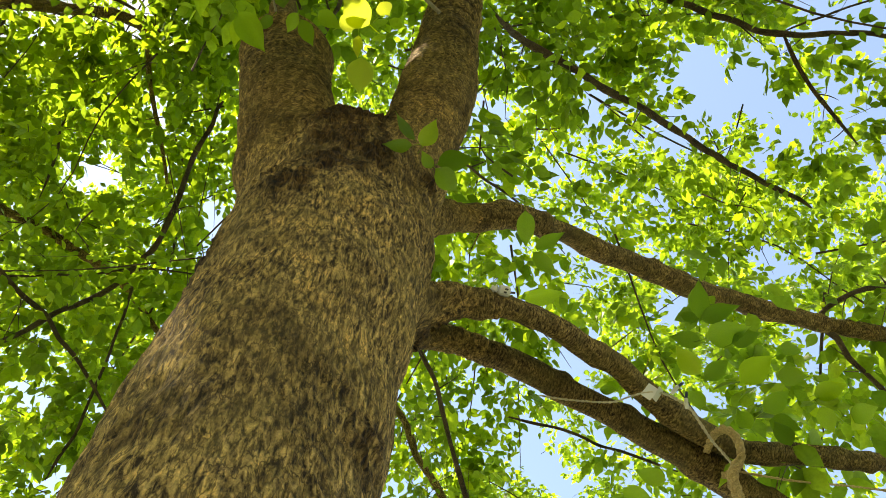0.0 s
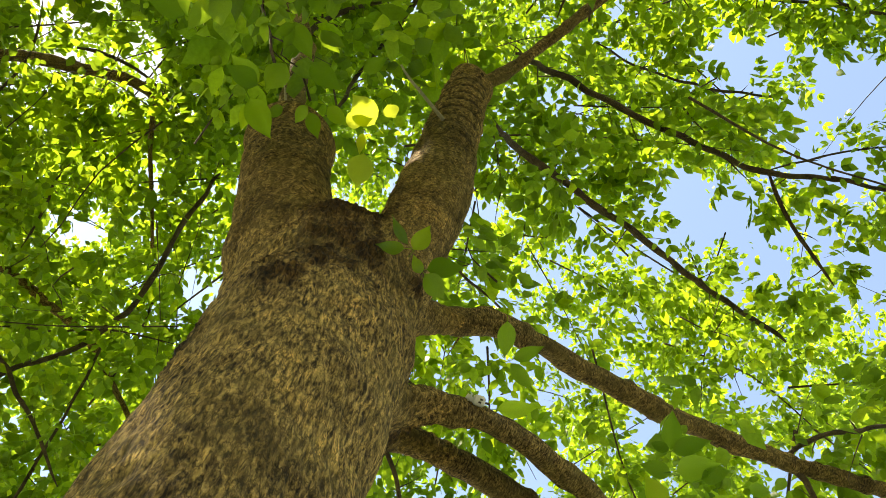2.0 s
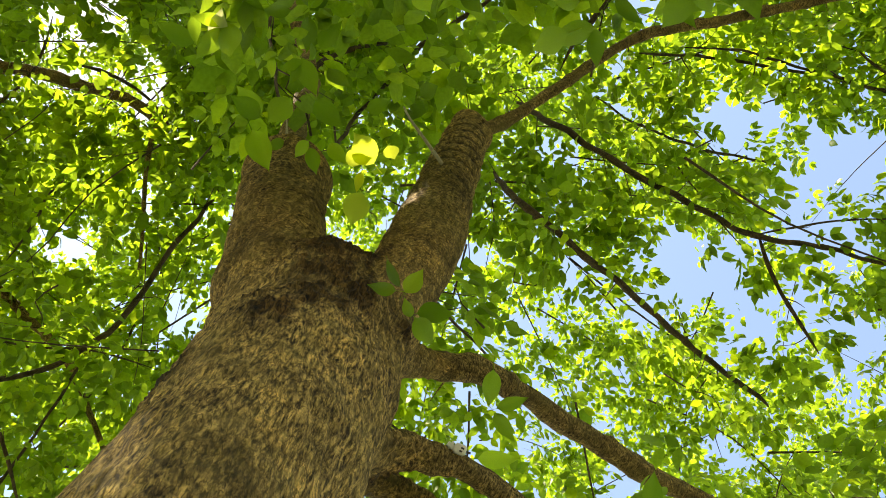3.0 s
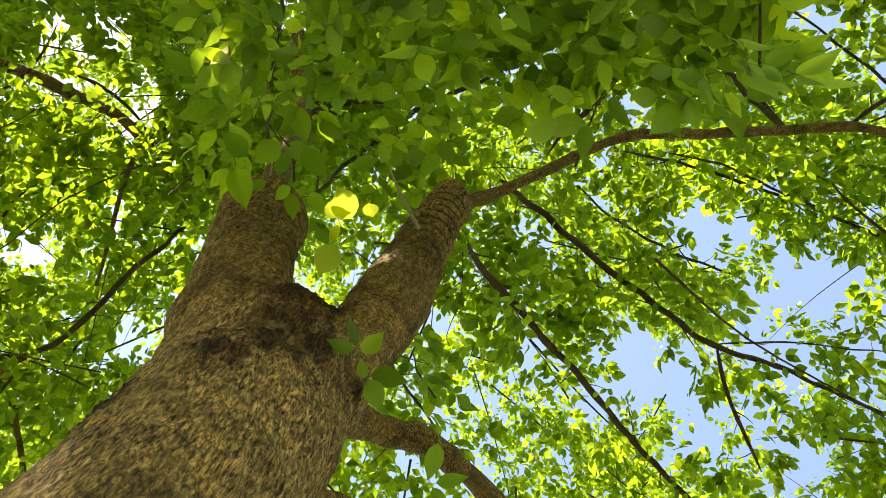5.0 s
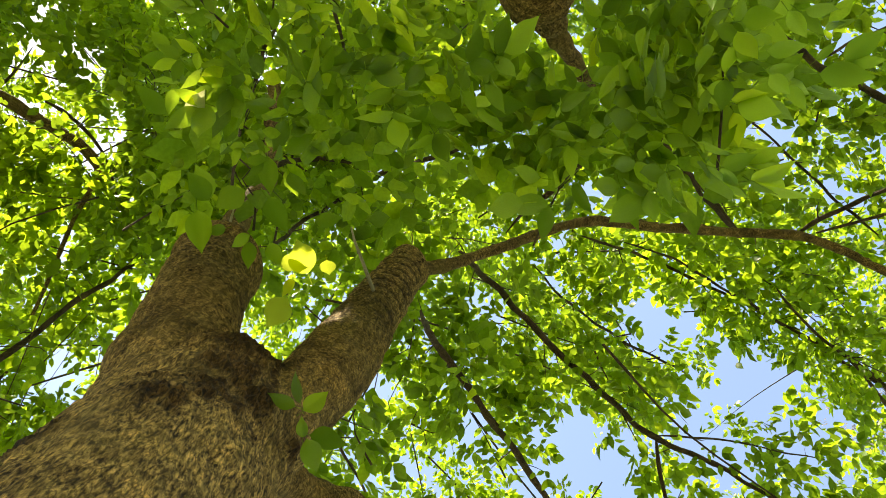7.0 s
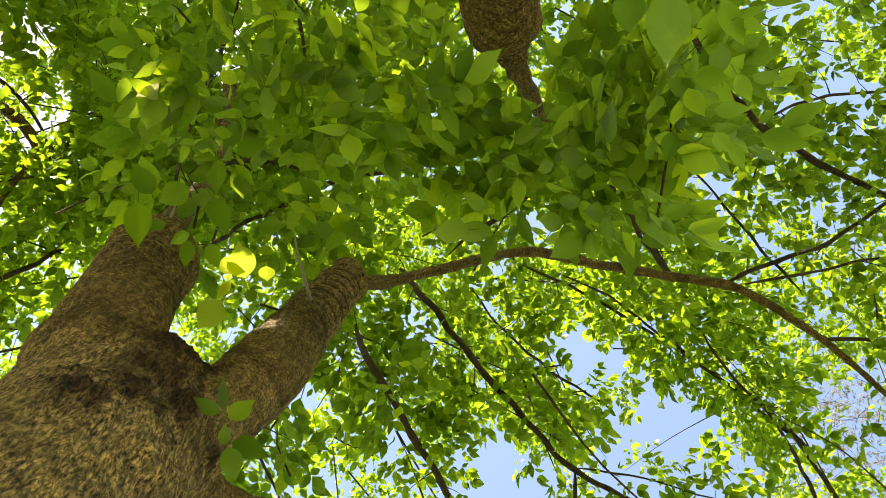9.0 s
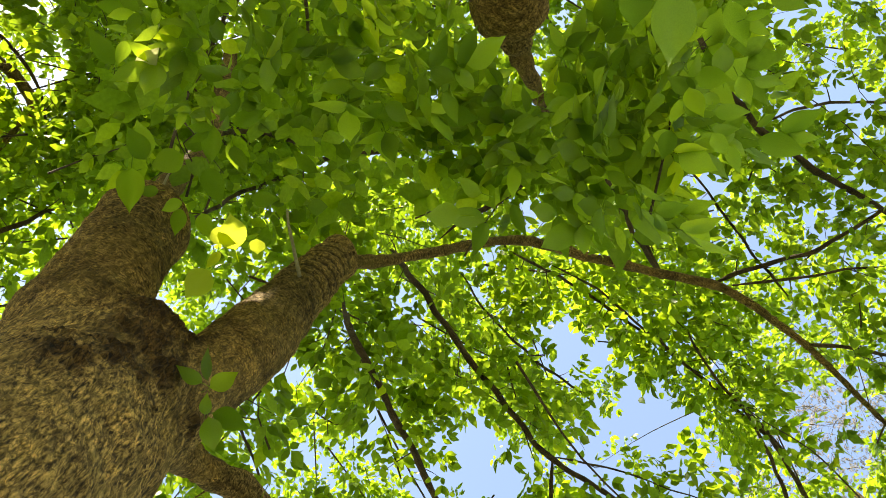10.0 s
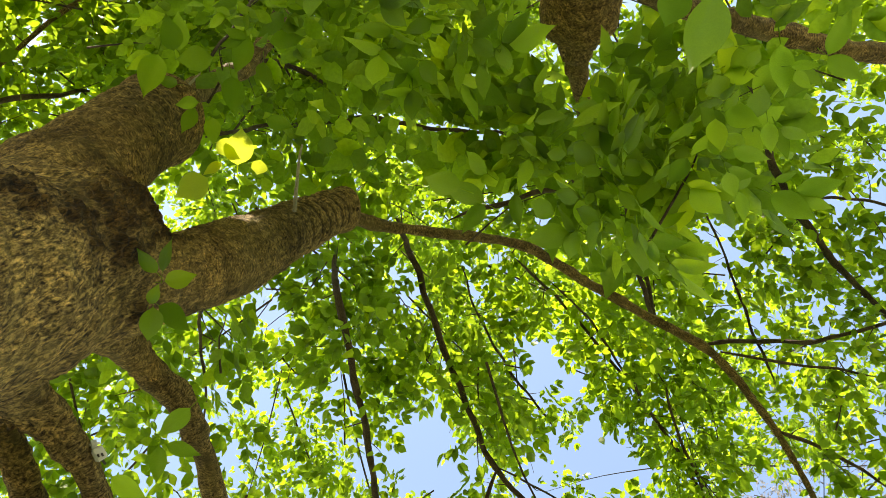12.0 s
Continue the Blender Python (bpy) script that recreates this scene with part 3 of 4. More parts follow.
branch(second, "branch", [(1.227, -0.652, 6.596, 0.0091), (1.656, -0.523, 6.904, 0.014), (1.993, -0.43, 7.114, 0.0162), (2.376, -0.32, 7.292, 0.0124)])
branch(right, "branch", [(1.738, -1.164, 7.32, 0.0077), (2.371, -1.081, 7.541, 0.0098), (3.059, -0.936, 7.695, 0.0121), (3.68, -0.828, 7.828, 0.011)])
branch(second, "limb", [(0.114, -0.914, 4.593, 0.0385), (0.276, -1.011, 4.663, 0.0437), (0.44, -1.138, 4.713, 0.045), (0.623, -1.3, 4.79, 0.0448), (0.844, -1.492, 4.889, 0.0451), (1.095, -1.74, 4.993, 0.0457), (1.419, -2.073, 5.183, 0.0423)])
branch(left, "branch", [(-4.259, 1.357, 7.647, 0.0686), (-3.52, 1.303, 7.644, 0.0514), (-3.077, 1.321, 7.647, 0.0474), (-2.667, 1.397, 7.709, 0.0441), (-2.46, 1.485, 7.718, 0.0412), (-2.403, 1.576, 7.663, 0.0307), (-2.401, 1.828, 7.538, 0.0203), (-2.361, 2.118, 7.402, 0.0176), (-2.283, 2.43, 7.196, 0.0149), (-2.218, 2.687, 6.987, 0.0122)])
branch(left, "branch", [(-1.82, 2.055, 7.502, 0.0146), (-1.886, 2.173, 7.328, 0.0176), (-1.992, 2.366, 7.103, 0.0205), (-2.057, 2.572, 6.753, 0.0214), (-2.123, 2.744, 6.518, 0.0225), (-2.235, 2.864, 6.275, 0.0207), (-2.369, 2.924, 6.044, 0.0189), (-2.598, 2.918, 5.65, 0.0182), (-2.776, 2.865, 5.286, 0.0176), (-2.953, 2.786, 4.749, 0.018)])
branch(left, "branch", [(-3.263, 2.261, 5.865, 0.0203), (-2.893, 2.573, 5.683, 0.0182), (-2.611, 2.85, 5.552, 0.0166), (-2.451, 3.106, 5.463, 0.0138), (-2.272, 3.26, 5.303, 0.0108), (-2.164, 3.441, 5.205, 0.0081)])
branch(left, "branch", [(-4.086, 2.63, 7.081, 0.0445), (-3.652, 2.812, 7.031, 0.039), (-3.356, 2.969, 7.007, 0.0363), (-3.088, 3.137, 6.942, 0.0358), (-2.711, 3.413, 6.849, 0.0332), (-2.44, 3.709, 6.651, 0.0246), (-2.17, 4.086, 6.483, 0.0163)])
branch(left, "branch", [(-3.375, 2.798, 5.884, 0.0092), (-3.095, 2.794, 5.952, 0.009), (-2.58, 2.866, 6.097, 0.0074), (-2.234, 2.907, 6.249, 0.0074), (-1.851, 3.082, 6.428, 0.0061)])
branch(left, "branch", [(-2.871, 1.966, 7.108, 0.0081), (-2.909, 2.082, 6.927, 0.0097), (-2.974, 2.307, 6.799, 0.0097), (-3.021, 2.481, 6.567, 0.0079)])
branch(left, "branch", [(-2.235, 2.889, 6.26, 0.0118), (-2.312, 3.122, 5.94, 0.0102), (-2.371, 3.356, 5.593, 0.01), (-2.455, 3.567, 5.207, 0.0112), (-2.528, 3.66, 4.902, 0.0124)])
branch(left, "branch", [(-3.301, 1.514, 6.78, 0.0094), (-3.089, 1.14, 7.116, 0.0097), (-3.069, 0.775, 7.307, 0.0081)])
branch(left, "branch", [(-2.823, 1.099, 7.264, 0.016), (-2.645, 1.17, 7.444, 0.0146), (-2.399, 1.376, 7.611, 0.0116), (-2.151, 1.743, 7.716, 0.01), (-1.863, 1.956, 7.742, 0.0084)])
branch(north, "branch", [(-0.19, 3.114, 5.66, 0.0156), (-0.033, 3.254, 5.296, 0.015), (0.056, 3.376, 4.911, 0.0144), (0.154, 3.527, 4.603, 0.017), (0.273, 3.675, 4.253, 0.0194)])
branch(north, "branch", [(-0.416, 3.896, 6.044, 0.0253), (-0.249, 4.032, 5.661, 0.0262), (-0.056, 4.128, 5.284, 0.027), (0.174, 4.213, 4.873, 0.0292)])
branch(north, "branch", [(0.475, 3.776, 5.608, 0.0118), (0.849, 3.879, 5.589, 0.0103), (1.296, 4.005, 5.49, 0.0105), (1.694, 4.1, 5.39, 0.0089)])
STUB =  [(-0.768, -1.490, 4.036, 0.2593), (-0.449, -1.299, 4.850, 0.2368), (-0.079, -1.074, 5.566, 0.2210), (0.042, -0.975, 5.691, 0.2230), (0.119, -0.914, 5.762, 0.2163), (0.161, -0.887, 5.806, 0.1852)]
LEADER =  [(0.121, -0.933, 5.758, 0.1147), (0.233, -0.858, 5.858, 0.1037), (0.286, -0.824, 5.911, 0.0744), (0.379, -0.783, 6.031, 0.0590), (0.508, -0.741, 6.207, 0.0469), (0.752, -0.680, 6.588, 0.0313)]
branch(main, "shoot", [(-0.015, 0.646, 4.402, 0.0080), (-0.102, 0.581, 4.498, 0.0065), (-0.171, 0.532, 4.577, 0.0060), (-0.209, 0.496, 4.633, 0.0040)], DEAD_WOOD, 0.04, 7, 0.08, "dead pale grey shoot")
branch(main, "shoot", [(-0.582, 0.770, 4.251, 0.0060), (-0.609, 0.709, 4.347, 0.0060), (-0.641, 0.659, 4.458, 0.0050), (-0.673, 0.616, 4.566, 0.0030)], DEAD_WOOD, 0.04, 7, 0.08, "dead pale grey shoot")

# gaps in the canopy, as seen from where the camera stands: azimuth, elevation, half width in degrees
OPENINGS_NORTH = [(-57, 69, 0.8), (-49, 56, 1.9), (-48, 62, 1.0), (-39, 42, 1.4), (-32, 58, 1.8), (-17, 67, 0.9), (-5, 42, 1.2), (8, 45, 1.9), (8, 70, 1.6), (10, 56, 1.1), (10, 43, 1.6), (10, 60, 1.5), (12, 70, 1.1), (13, 57, 1.7), (16, 50, 1.8), (19, 60, 1.3), (22, 90, 0.4), (28, 52, 1.7), (36, 77, 1.2), (39, 44, 1.3), (40, 76, 1.3), (40, 46, 1.7), (40, 52, 1.7)]
OPENINGS_EAST = [(43, 66, 1.2), (46, 64, 1.4), (47, 58, 1.9), (50, 63, 1.6), (50, 58, 2.2), (55, 63, 2.1), (57, 53, 1.5), (59, 55, 2.1), (60, 58, 1.6), (65, 60, 2.2), (67, 63, 2.2), (71, 54, 1.5), (72, 70, 2.0), (72, 68, 2.4), (76, 57, 2.3), (76, 62, 1.8), (78, 61, 2.0), (89, 53, 3.4), (93, 78, 1.5), (105, 66, 1.4), (112, 59, 1.1), (116, 65, 1.2), (117, 67, 1.1), (140, 63, 0.8), (142, 64, 1.6)]
SKY_OPENINGS = OPENINGS_NORTH + OPENINGS_EAST

S_TRUNK = [(-0.9, -2.5, -0.1, 0.34), (-0.88, -2.45, 0.3, 0.27), (-0.8, -2.3, 1.5, 0.24), (-0.66, -2.05, 2.6, 0.23)]
fused(second, "trunk", [S_TRUNK + STUB[1:], [(-0.75, -2.2, 2.0, 0.17), (-0.9, -2.3, 3.0, 0.15), (-1.1, -2.5, 4.2, 0.13)]], 0.02, TRUNK_BARK, 0.005, (), [(0.10, -0.95, 5.75, 0.6, 0.050, 0.002)])
branch(second, "leader", LEADER, BRANCH_BARK, 0.03, 14)
branch(second, "branch", [(-0.72, -2.15, 2.4, 0.10), (-0.2, -2.05, 3.4, 0.08), (0.28, -1.62, 4.35, 0.062)], BRANCH_BARK)
branch(second, "branch", [(-1.05, -2.45, 4.0, 0.10), (-0.9, -2.0, 5.4, 0.06), (-0.5, -1.2, 6.4, 0.035)], BRANCH_BARK)


def far_trunk(tree, x, y, top, r, arms):
    branch(tree, "trunk", [(x, y, -0.1, r * 1.4), (x + 0.03, y, 0.4, r * 1.1), (x - 0.05, y + 0.08, top * 0.4, r), (x + 0.08, y, top * 0.75, r * 0.7), (x, y + 0.05, top, r * 0.3)], TRUNK_BARK, 0.15, 16)
    for (z, dx, dy, dz) in arms:
        branch(tree, "limb", [(x, y, z, r * 0.5), (x + dx * 0.4, y + dy * 0.4, z + dz * 0.45, r * 0.36), (x + dx, y + dy, z + dz, r * 0.14)], BRANCH_BARK, 0.12, 10)


far_trunk(left, -6.0, 1.6, 8.0, 0.2, [(3.0, 2.2, -0.4, 3.0), (3.2, 2.0, 1.6, 2.6), (3.6, -2, 1, 4), (4.0, 0.4, -3, 4)])
far_trunk(right, 8.2, -0.6, 9.5, 0.22, [(3.0, -2.4, 0.6, 4.2), (3.3, -1.4, 2.6, 4.0), (3.8, -2.0, -2.6, 4.6), (4.2, 2, 1, 4)])
far_trunk(north, 0.9, 8.6, 8.0, 0.2, [(2.4, -0.5, -4.2, 2.0), (2.6, 2.5, -2.0, 3.0), (2.8, -3.0, -1.6, 3.4), (3.6, 1, 2, 4)])

rng = np.random.RandomState(7)
EYE = np.array((0.0, -0.03, 1.5))
OPEN_WAYS = np.array([(math.sin(radians(a)) * math.cos(radians(e)), math.cos(radians(a)) * math.cos(radians(e)), math.sin(radians(e))) for a, e, r in SKY_OPENINGS])
OPEN_COS = np.cos(np.radians([r for a, e, r in SKY_OPENINGS]))
TREES = {"main": (main, -0.2, 1.2), "second": (second, -0.4, -1.8), "left": (left, -6.0, 1.6), "right": (right, 7.5, -0.2), "north": (north, 0.9, 8.6)}


def closed_sky(p, firm=False):
    """Which places do not stand in front of an opening in the canopy; the rims of the openings are ragged."""
    way = p - EYE
    way = way / np.linalg.norm(way, axis=1, keepdims=True)
    angle = np.arccos(np.clip(way @ OPEN_WAYS.T, -1, 1))
    return (angle > np.arccos(OPEN_COS)[None] * (1.1 if firm else rng.uniform(0.6, 1.12, len(p))[:, None])).all(1)


def ways(p):
    w = p - EYE
    return w / np.linalg.norm(w, axis=1, keepdims=True)


SOLID = np.concatenate([glide(r, 0.12) for r in (TRUNK, LIMB_L, LIMB_R, STUB[2:], LEADER[:4], LONG_BRANCH)])
SOLID_WAYS, SOLID_FAR = ways(SOLID[:, :3]), np.linalg.norm(SOLID[:, :3] - EYE, axis=1)


def clear_of_trunk(p, margin):
    """Which places neither touch the trunk and its two limbs nor hang before them."""
    angle = np.arccos(np.clip(ways(p) @ SOLID_WAYS.T, -1, 1))
    behind = np.linalg.norm(p - EYE, axis=1)[:, None] > SOLID_FAR[None] + SOLID[None, :, 3] + 0.35
    return ((angle > SOLID[None, :, 3] / SOLID_FAR[None] + radians(margin)) | behind).all(1)


def way(az, el):
    return np.array((math.sin(radians(az)) * math.cos(radians(el)), math.cos(radians(az)) * math.cos(radians(el)), math.sin(radians(el))))


def directions(rng, share, low=14):
    """Ways from the eye into the canopy, share per steradian, thinner on the sides that stay out of sight."""
    n = int(share * 6.283 * (1 - math.sin(radians(low))))
    z, az = rng.uniform(math.sin(radians(low)), 1, n), rng.uniform(0, 6.2832, n)
    w = np.c_[np.sqrt(1 - z * z) * np.sin(az), np.sqrt(1 - z * z) * np.cos(az), z]
    turn = np.degrees(np.arctan2(w[:, 0], w[:, 1]))
    # not thinned towards the sun: unseen leaves there are kept to shade the trunk
    open_side = (w @ np.array(to_sun) > 0.82) | (turn > -125) & (turn < 160) & (z > 0.58) | (z > 0.93)
    return w[open_side | (rng.uniform(0, 1, n) < 0.2)]


def round_way(rng, share, middle, spread):
    """Ways from the eye round one direction."""
    n = int(share * 6.283 * (1 - math.cos(radians(spread))))
    w = middle + np.clip(rng.normal(0, 0.55, (n, 3)), -0.9, 0.9) * radians(spread)
    return w / np.linalg.norm(w, axis=1, keepdims=True)


BOUGH_STEMS = []


def boughs(rng, w, near, far, long, wide, nodes):
    """Thin leafy boughs that reach outwards from their tree: the places and headings of the sprays along them."""
    d = rng.uniform(near ** 2, far ** 2, len(w)) ** 0.5
    c = EYE + d[:, None] * w
    c = c[closed_sky(c)]
    m = len(c)
    trunk = plan[np.argmin(((c[:, None, :2] - plan[None]) ** 2).sum(-1), axis=1)]
    out = c[:, :2] - trunk
    head = np.arctan2(out[:, 1], out[:, 0]) + rng.normal(0, 0.55, m)
    l = long * rng.uniform(0.6, 1.25, m)
    s = (np.arange(nodes) + rng.uniform(0, 1, (m, nodes))) / nodes - 0.5
    rise, sag = rng.normal(0.05, 0.2, m)[:, None], rng.uniform(0.05, 0.35, m)[:, None]
    line = lambda u: np.stack([np.cos(head)[:, None] * u * l[:, None] + c[:, :1], np.sin(head)[:, None] * u * l[:, None] + c[:, 1:2],
                               c[:, 2:] + l[:, None] * (rise * u - sag * (u + 0.5) ** 2)], -1)
    side = rng.uniform(-1, 1, (m, nodes)) * wide * (1.1 - 0.8 * (s + 0.5))
    p = line(s)
    p[..., 0] -= np.sin(head)[:, None] * side
    p[..., 1] += np.cos(head)[:, None] * side
    p[..., 2] += rng.normal(0, 0.05, p.shape[:2]) - 0.12 * np.abs(side)
    yaw = head[:, None] + np.sign(side) * rng.uniform(0.15, 1.2, p.shape[:2])
    BOUGH_STEMS.extend(line(np.tile((-0.6, -0.2, 0.2, 0.5), (m, 1))))
    p, yaw = p.reshape(-1, 3), yaw.ravel()
    ok = closed_sky(p)
    return p[ok], yaw[ok]


sprays = {k: [[], []] for k in TREES}
plan = np.array([(x, y) for _, x, y in TREES.values()])


def share_out(p, kind, size, yaw=None, loose=0.7, on_branch=False):
    base, axes = leaf_frames(p, rng, size, yaw, loose)
    # single leaves that stick out into an opening stay, most others are gone
    keep = np.full(len(base), on_branch) | closed_sky(base, kind == 0) | (rng.uniform(0, 1, len(base)) < (0.04, 0.15)[kind])
    keep &= clear_of_trunk(base, (1.3, 0.6)[kind]) & out_of_shafts(base)
    if kind == 0:
        keep &= behind_branches(base + axes[:, :, 0] * 0.5) | (rng.uniform(0, 1, len(base)) < 0.2)
    base, axes = base[keep], axes[keep]
    owner = np.argmin(((base[:, None, :2] - plan[None]) ** 2).sum(-1), axis=1)
    for i, k in enumerate(TREES):
        sprays[k][kind].append((base[owner == i], axes[owner == i]))


TWIG_LINES = np.concatenate([glide(r, 0.1) for r in BRANCH_ROWS])
TWIG_WAYS, TWIG_FAR = ways(TWIG_LINES[:, :3]), np.linalg.norm(TWIG_LINES[:, :3] - EYE, axis=1)


def behind_branches(p):
    """Leaves grow mostly on the upper side of a branch: which places do not hang just below one."""
    ok = []
    for q in np.array_split(p, max(1, len(p) // 6000)):
        near = (ways(q) @ TWIG_WAYS.T) > np.cos(TWIG_LINES[:, 3] / TWIG_FAR + radians(0.5))[None]
        ok.append(~(near & (np.linalg.norm(q - EYE, axis=1)[:, None] < TWIG_FAR[None])).any(1))
    return np.concatenate(ok)


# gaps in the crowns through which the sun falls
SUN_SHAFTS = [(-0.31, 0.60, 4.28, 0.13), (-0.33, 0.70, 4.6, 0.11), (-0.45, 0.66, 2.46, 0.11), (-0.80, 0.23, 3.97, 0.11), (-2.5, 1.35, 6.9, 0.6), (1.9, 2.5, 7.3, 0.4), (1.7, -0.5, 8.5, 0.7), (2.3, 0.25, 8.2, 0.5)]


def out_of_shafts(p):
    ok = np.ones(len(p), bool)
    for (x, y, z, r) in SUN_SHAFTS:
        off = p - (x, y, z)
        s = off @ np.array(to_sun)
        ok &= (np.linalg.norm(off - s[:, None] * np.array(to_sun), axis=1) > r) | (s < 0.25)
    return ok


def near_zone(share, near, far, az, el, spread, size, margin=3.0, loose=0.6):
    w = round_way(rng, share, way(az, el), spread)
    c = EYE + (rng.uniform(near ** 2, far ** 2, len(w)) ** 0.5)[:, None] * w
    c = c[closed_sky(c)]
    p = (c[:, None] + rng.normal(0, 1, (len(c), 4, 3)) * (0.22, 0.22, 0.10)).reshape(-1, 3)
    share_out(p[clear_of_trunk(p, margin)], 0, size, None, loose)


def low_roof(share, near, far, az, el, spread, size, loose=0.45):
    """The low, level boughs of the second tree. They end along a line short of the long branch."""
    w = round_way(rng, share, way(az, el), spread)
    c = EYE + (rng.uniform(near ** 2, far ** 2, len(w)) ** 0.5)[:, None] * w
    p = (c[:, None] + rng.normal(0, 1, (len(c), 4, 3)) * (0.16, 0.16, 0.06)).reshape(-1, 3)
    w = ways(p)
    p = p[clear_of_trunk(p, 3.0) & closed_sky(p) & (w[:, 0] < 0.27 + rng.uniform(0, 0.04, len(p))) & (w[:, 1] < 0.045 - 0.5 * w[:, 0] + rng.uniform(-0.02, 0.02, len(p)))]
    share_out(p, 0, size, None, loose)


# leafy boughs, layer behind layer
for share, near, far, kind, size in ((26, 4.9, 7.0, 0, 0.098), (96, 7.0, 9.5, 1, 0.098), (176, 9.5, 15.0, 1, 0.110)):
    p, yaw = boughs(rng, directions(rng, share), near, far, 1.9, 0.34, 22)
    share_out(p, kind, size, yaw)

# behind the right limb
p, yaw = boughs(rng, round_way(rng, 60, way(38, 80), 10), 5.6, 8.5, 1.6, 0.34, 20)
share_out(p, 0, 0.098, yaw)
# over the stub of the second tree
p, yaw = boughs(rng, round_way(rng, 85, way(150, 80), 15), 6.0, 10.0, 1.9, 0.34, 22)
share_out(p, 1, 0.100, yaw)
# boughs added to the west, mostly unseen, to darken the trunk's left side
p, yaw = boughs(rng, round_way(rng, 75, way(-110, 33), 30), 7.0, 11.0, 2.2, 0.4, 22)
share_out(p, 1, 0.125, yaw)
# denser on the sunny side
p, yaw = boughs(rng, round_way(rng, 100, way(-60, 57), 22), 7.0, 10.0, 1.9, 0.34, 22)
share_out(p, 1, 0.100, yaw)

# sprays along the thin branches
for rows in BRANCH_ROWS:
    if max(r[3] for r in rows) > 0.03 and rows is not LONG_BRANCH:
        continue
    c = glide(rows, 0.11)
    c = c[(c[:, 3] < 0.026)]
    if len(c) < 4:
        continue
    along = np.gradient(c[:, :3], axis=0)
    head = np.arctan2(along[:, 1], along[:, 0])
    u = np.linspace(0, 1, len(c))
    for turn in (-1, 1):
        pick = rng.uniform(0, 1, len(c)) < 0.25 + 0.5 * u
        yaw = (head + turn * rng.uniform(0.4, 1.4, len(c)))[pick]
        reach = rng.uniform(0.02, 0.28, len(yaw))
        p = c[pick, :3] + np.c_[np.cos(yaw) * reach, np.sin(yaw) * reach, rng.normal(0.05, 0.06, len(yaw))]
        share_out(p, 0, 0.100, yaw, 0.8, True)

# low leaves over the camera
low_roof(145, 2.2, 3.3, 132, 80, 12, 0.128)
low_roof(115, 2.2, 3.2, 130, 70, 9, 0.125)
low_roof(75, 2.4, 3.4, -95, 83, 9, 0.125)
low_roof(85, 2.5, 3.6, -60, 82, 7, 0.120)
low_roof(80, 2.3, 3.2, -86, 77, 4.5, 0.125)
low_roof(115, 3.4, 5.2, 120, 81, 14, 0.115)
low_roof(35, 3.4, 5.2, -80, 81, 11, 0.115)
low_roof(110, 2.6, 3.8, 60, 88, 8, 0.115)
near_zone(90, 3.3, 4.8, -34, 79, 8, 0.118, 3.0, 0.5)
near_zone(100, 4.2, 5.4, 28, 75, 5, 0.100)
near_zone(100, 5.0, 7.0, -45, 52, 10, 0.108)
near_zone(100, 5.0, 7.0, -37, 40, 8, 0.108)
near_zone(110, 5.8, 7.6, -75, 63, 9, 0.108)
near_zone(90, 6.6, 8.4, -72, 61, 8, 0.108)
near_zone(90, 6.0, 8.0, -59, 58, 8, 0.108)
# leaf clumps added towards the sun to keep direct light off the trunk
trunk_shade = np.array((-0.30, 0.80, 2.4)) + np.array(to_sun) * 10
share_out(trunk_shade + rng.normal(0, 1, (330, 3)) * (0.75, 0.6, 0.6), 1, 0.125)
share_out(trunk_shade + (-0.1, 0.1, -0.8) + rng.normal(0, 1, (350, 3)) * (0.6, 0.5, 0.6), 1, 0.125)
share_out(trunk_shade + (-0.1, -0.1, 0.8) + rng.normal(0, 1, (250, 3)) * (0.6, 0.5, 0.5), 1, 0.125)
# one more clump added on the sun line of the low leaves at right
share_out(np.array((-1.5, 1.2, 7.8)) + rng.normal(0, 1, (170, 3)) * (0.55, 0.5, 0.3), 1, 0.105)
# thick sprays in full sun below two gaps
for (x, y, z), n in (((-2.4, 1.32, 6.7), 80), ((1.75, -0.5, 8.3), 60), ((2.3, 0.25, 8.0), 45)):
    share_out(np.array((x, y, z)) + rng.normal(0, 1, (n, 3)) * (0.5, 0.5, 0.12), 0, 0.112, None, 0.8)
near_zone(70, 4.4, 6.3, 2, 65, 9, 0.108)
near_zone(130, 2.6, 3.2, 38, 44, 4.5, 0.118)

blossom = tree_thing("flowering_tree", 9, 0, "tall distant tree in full white blossom")


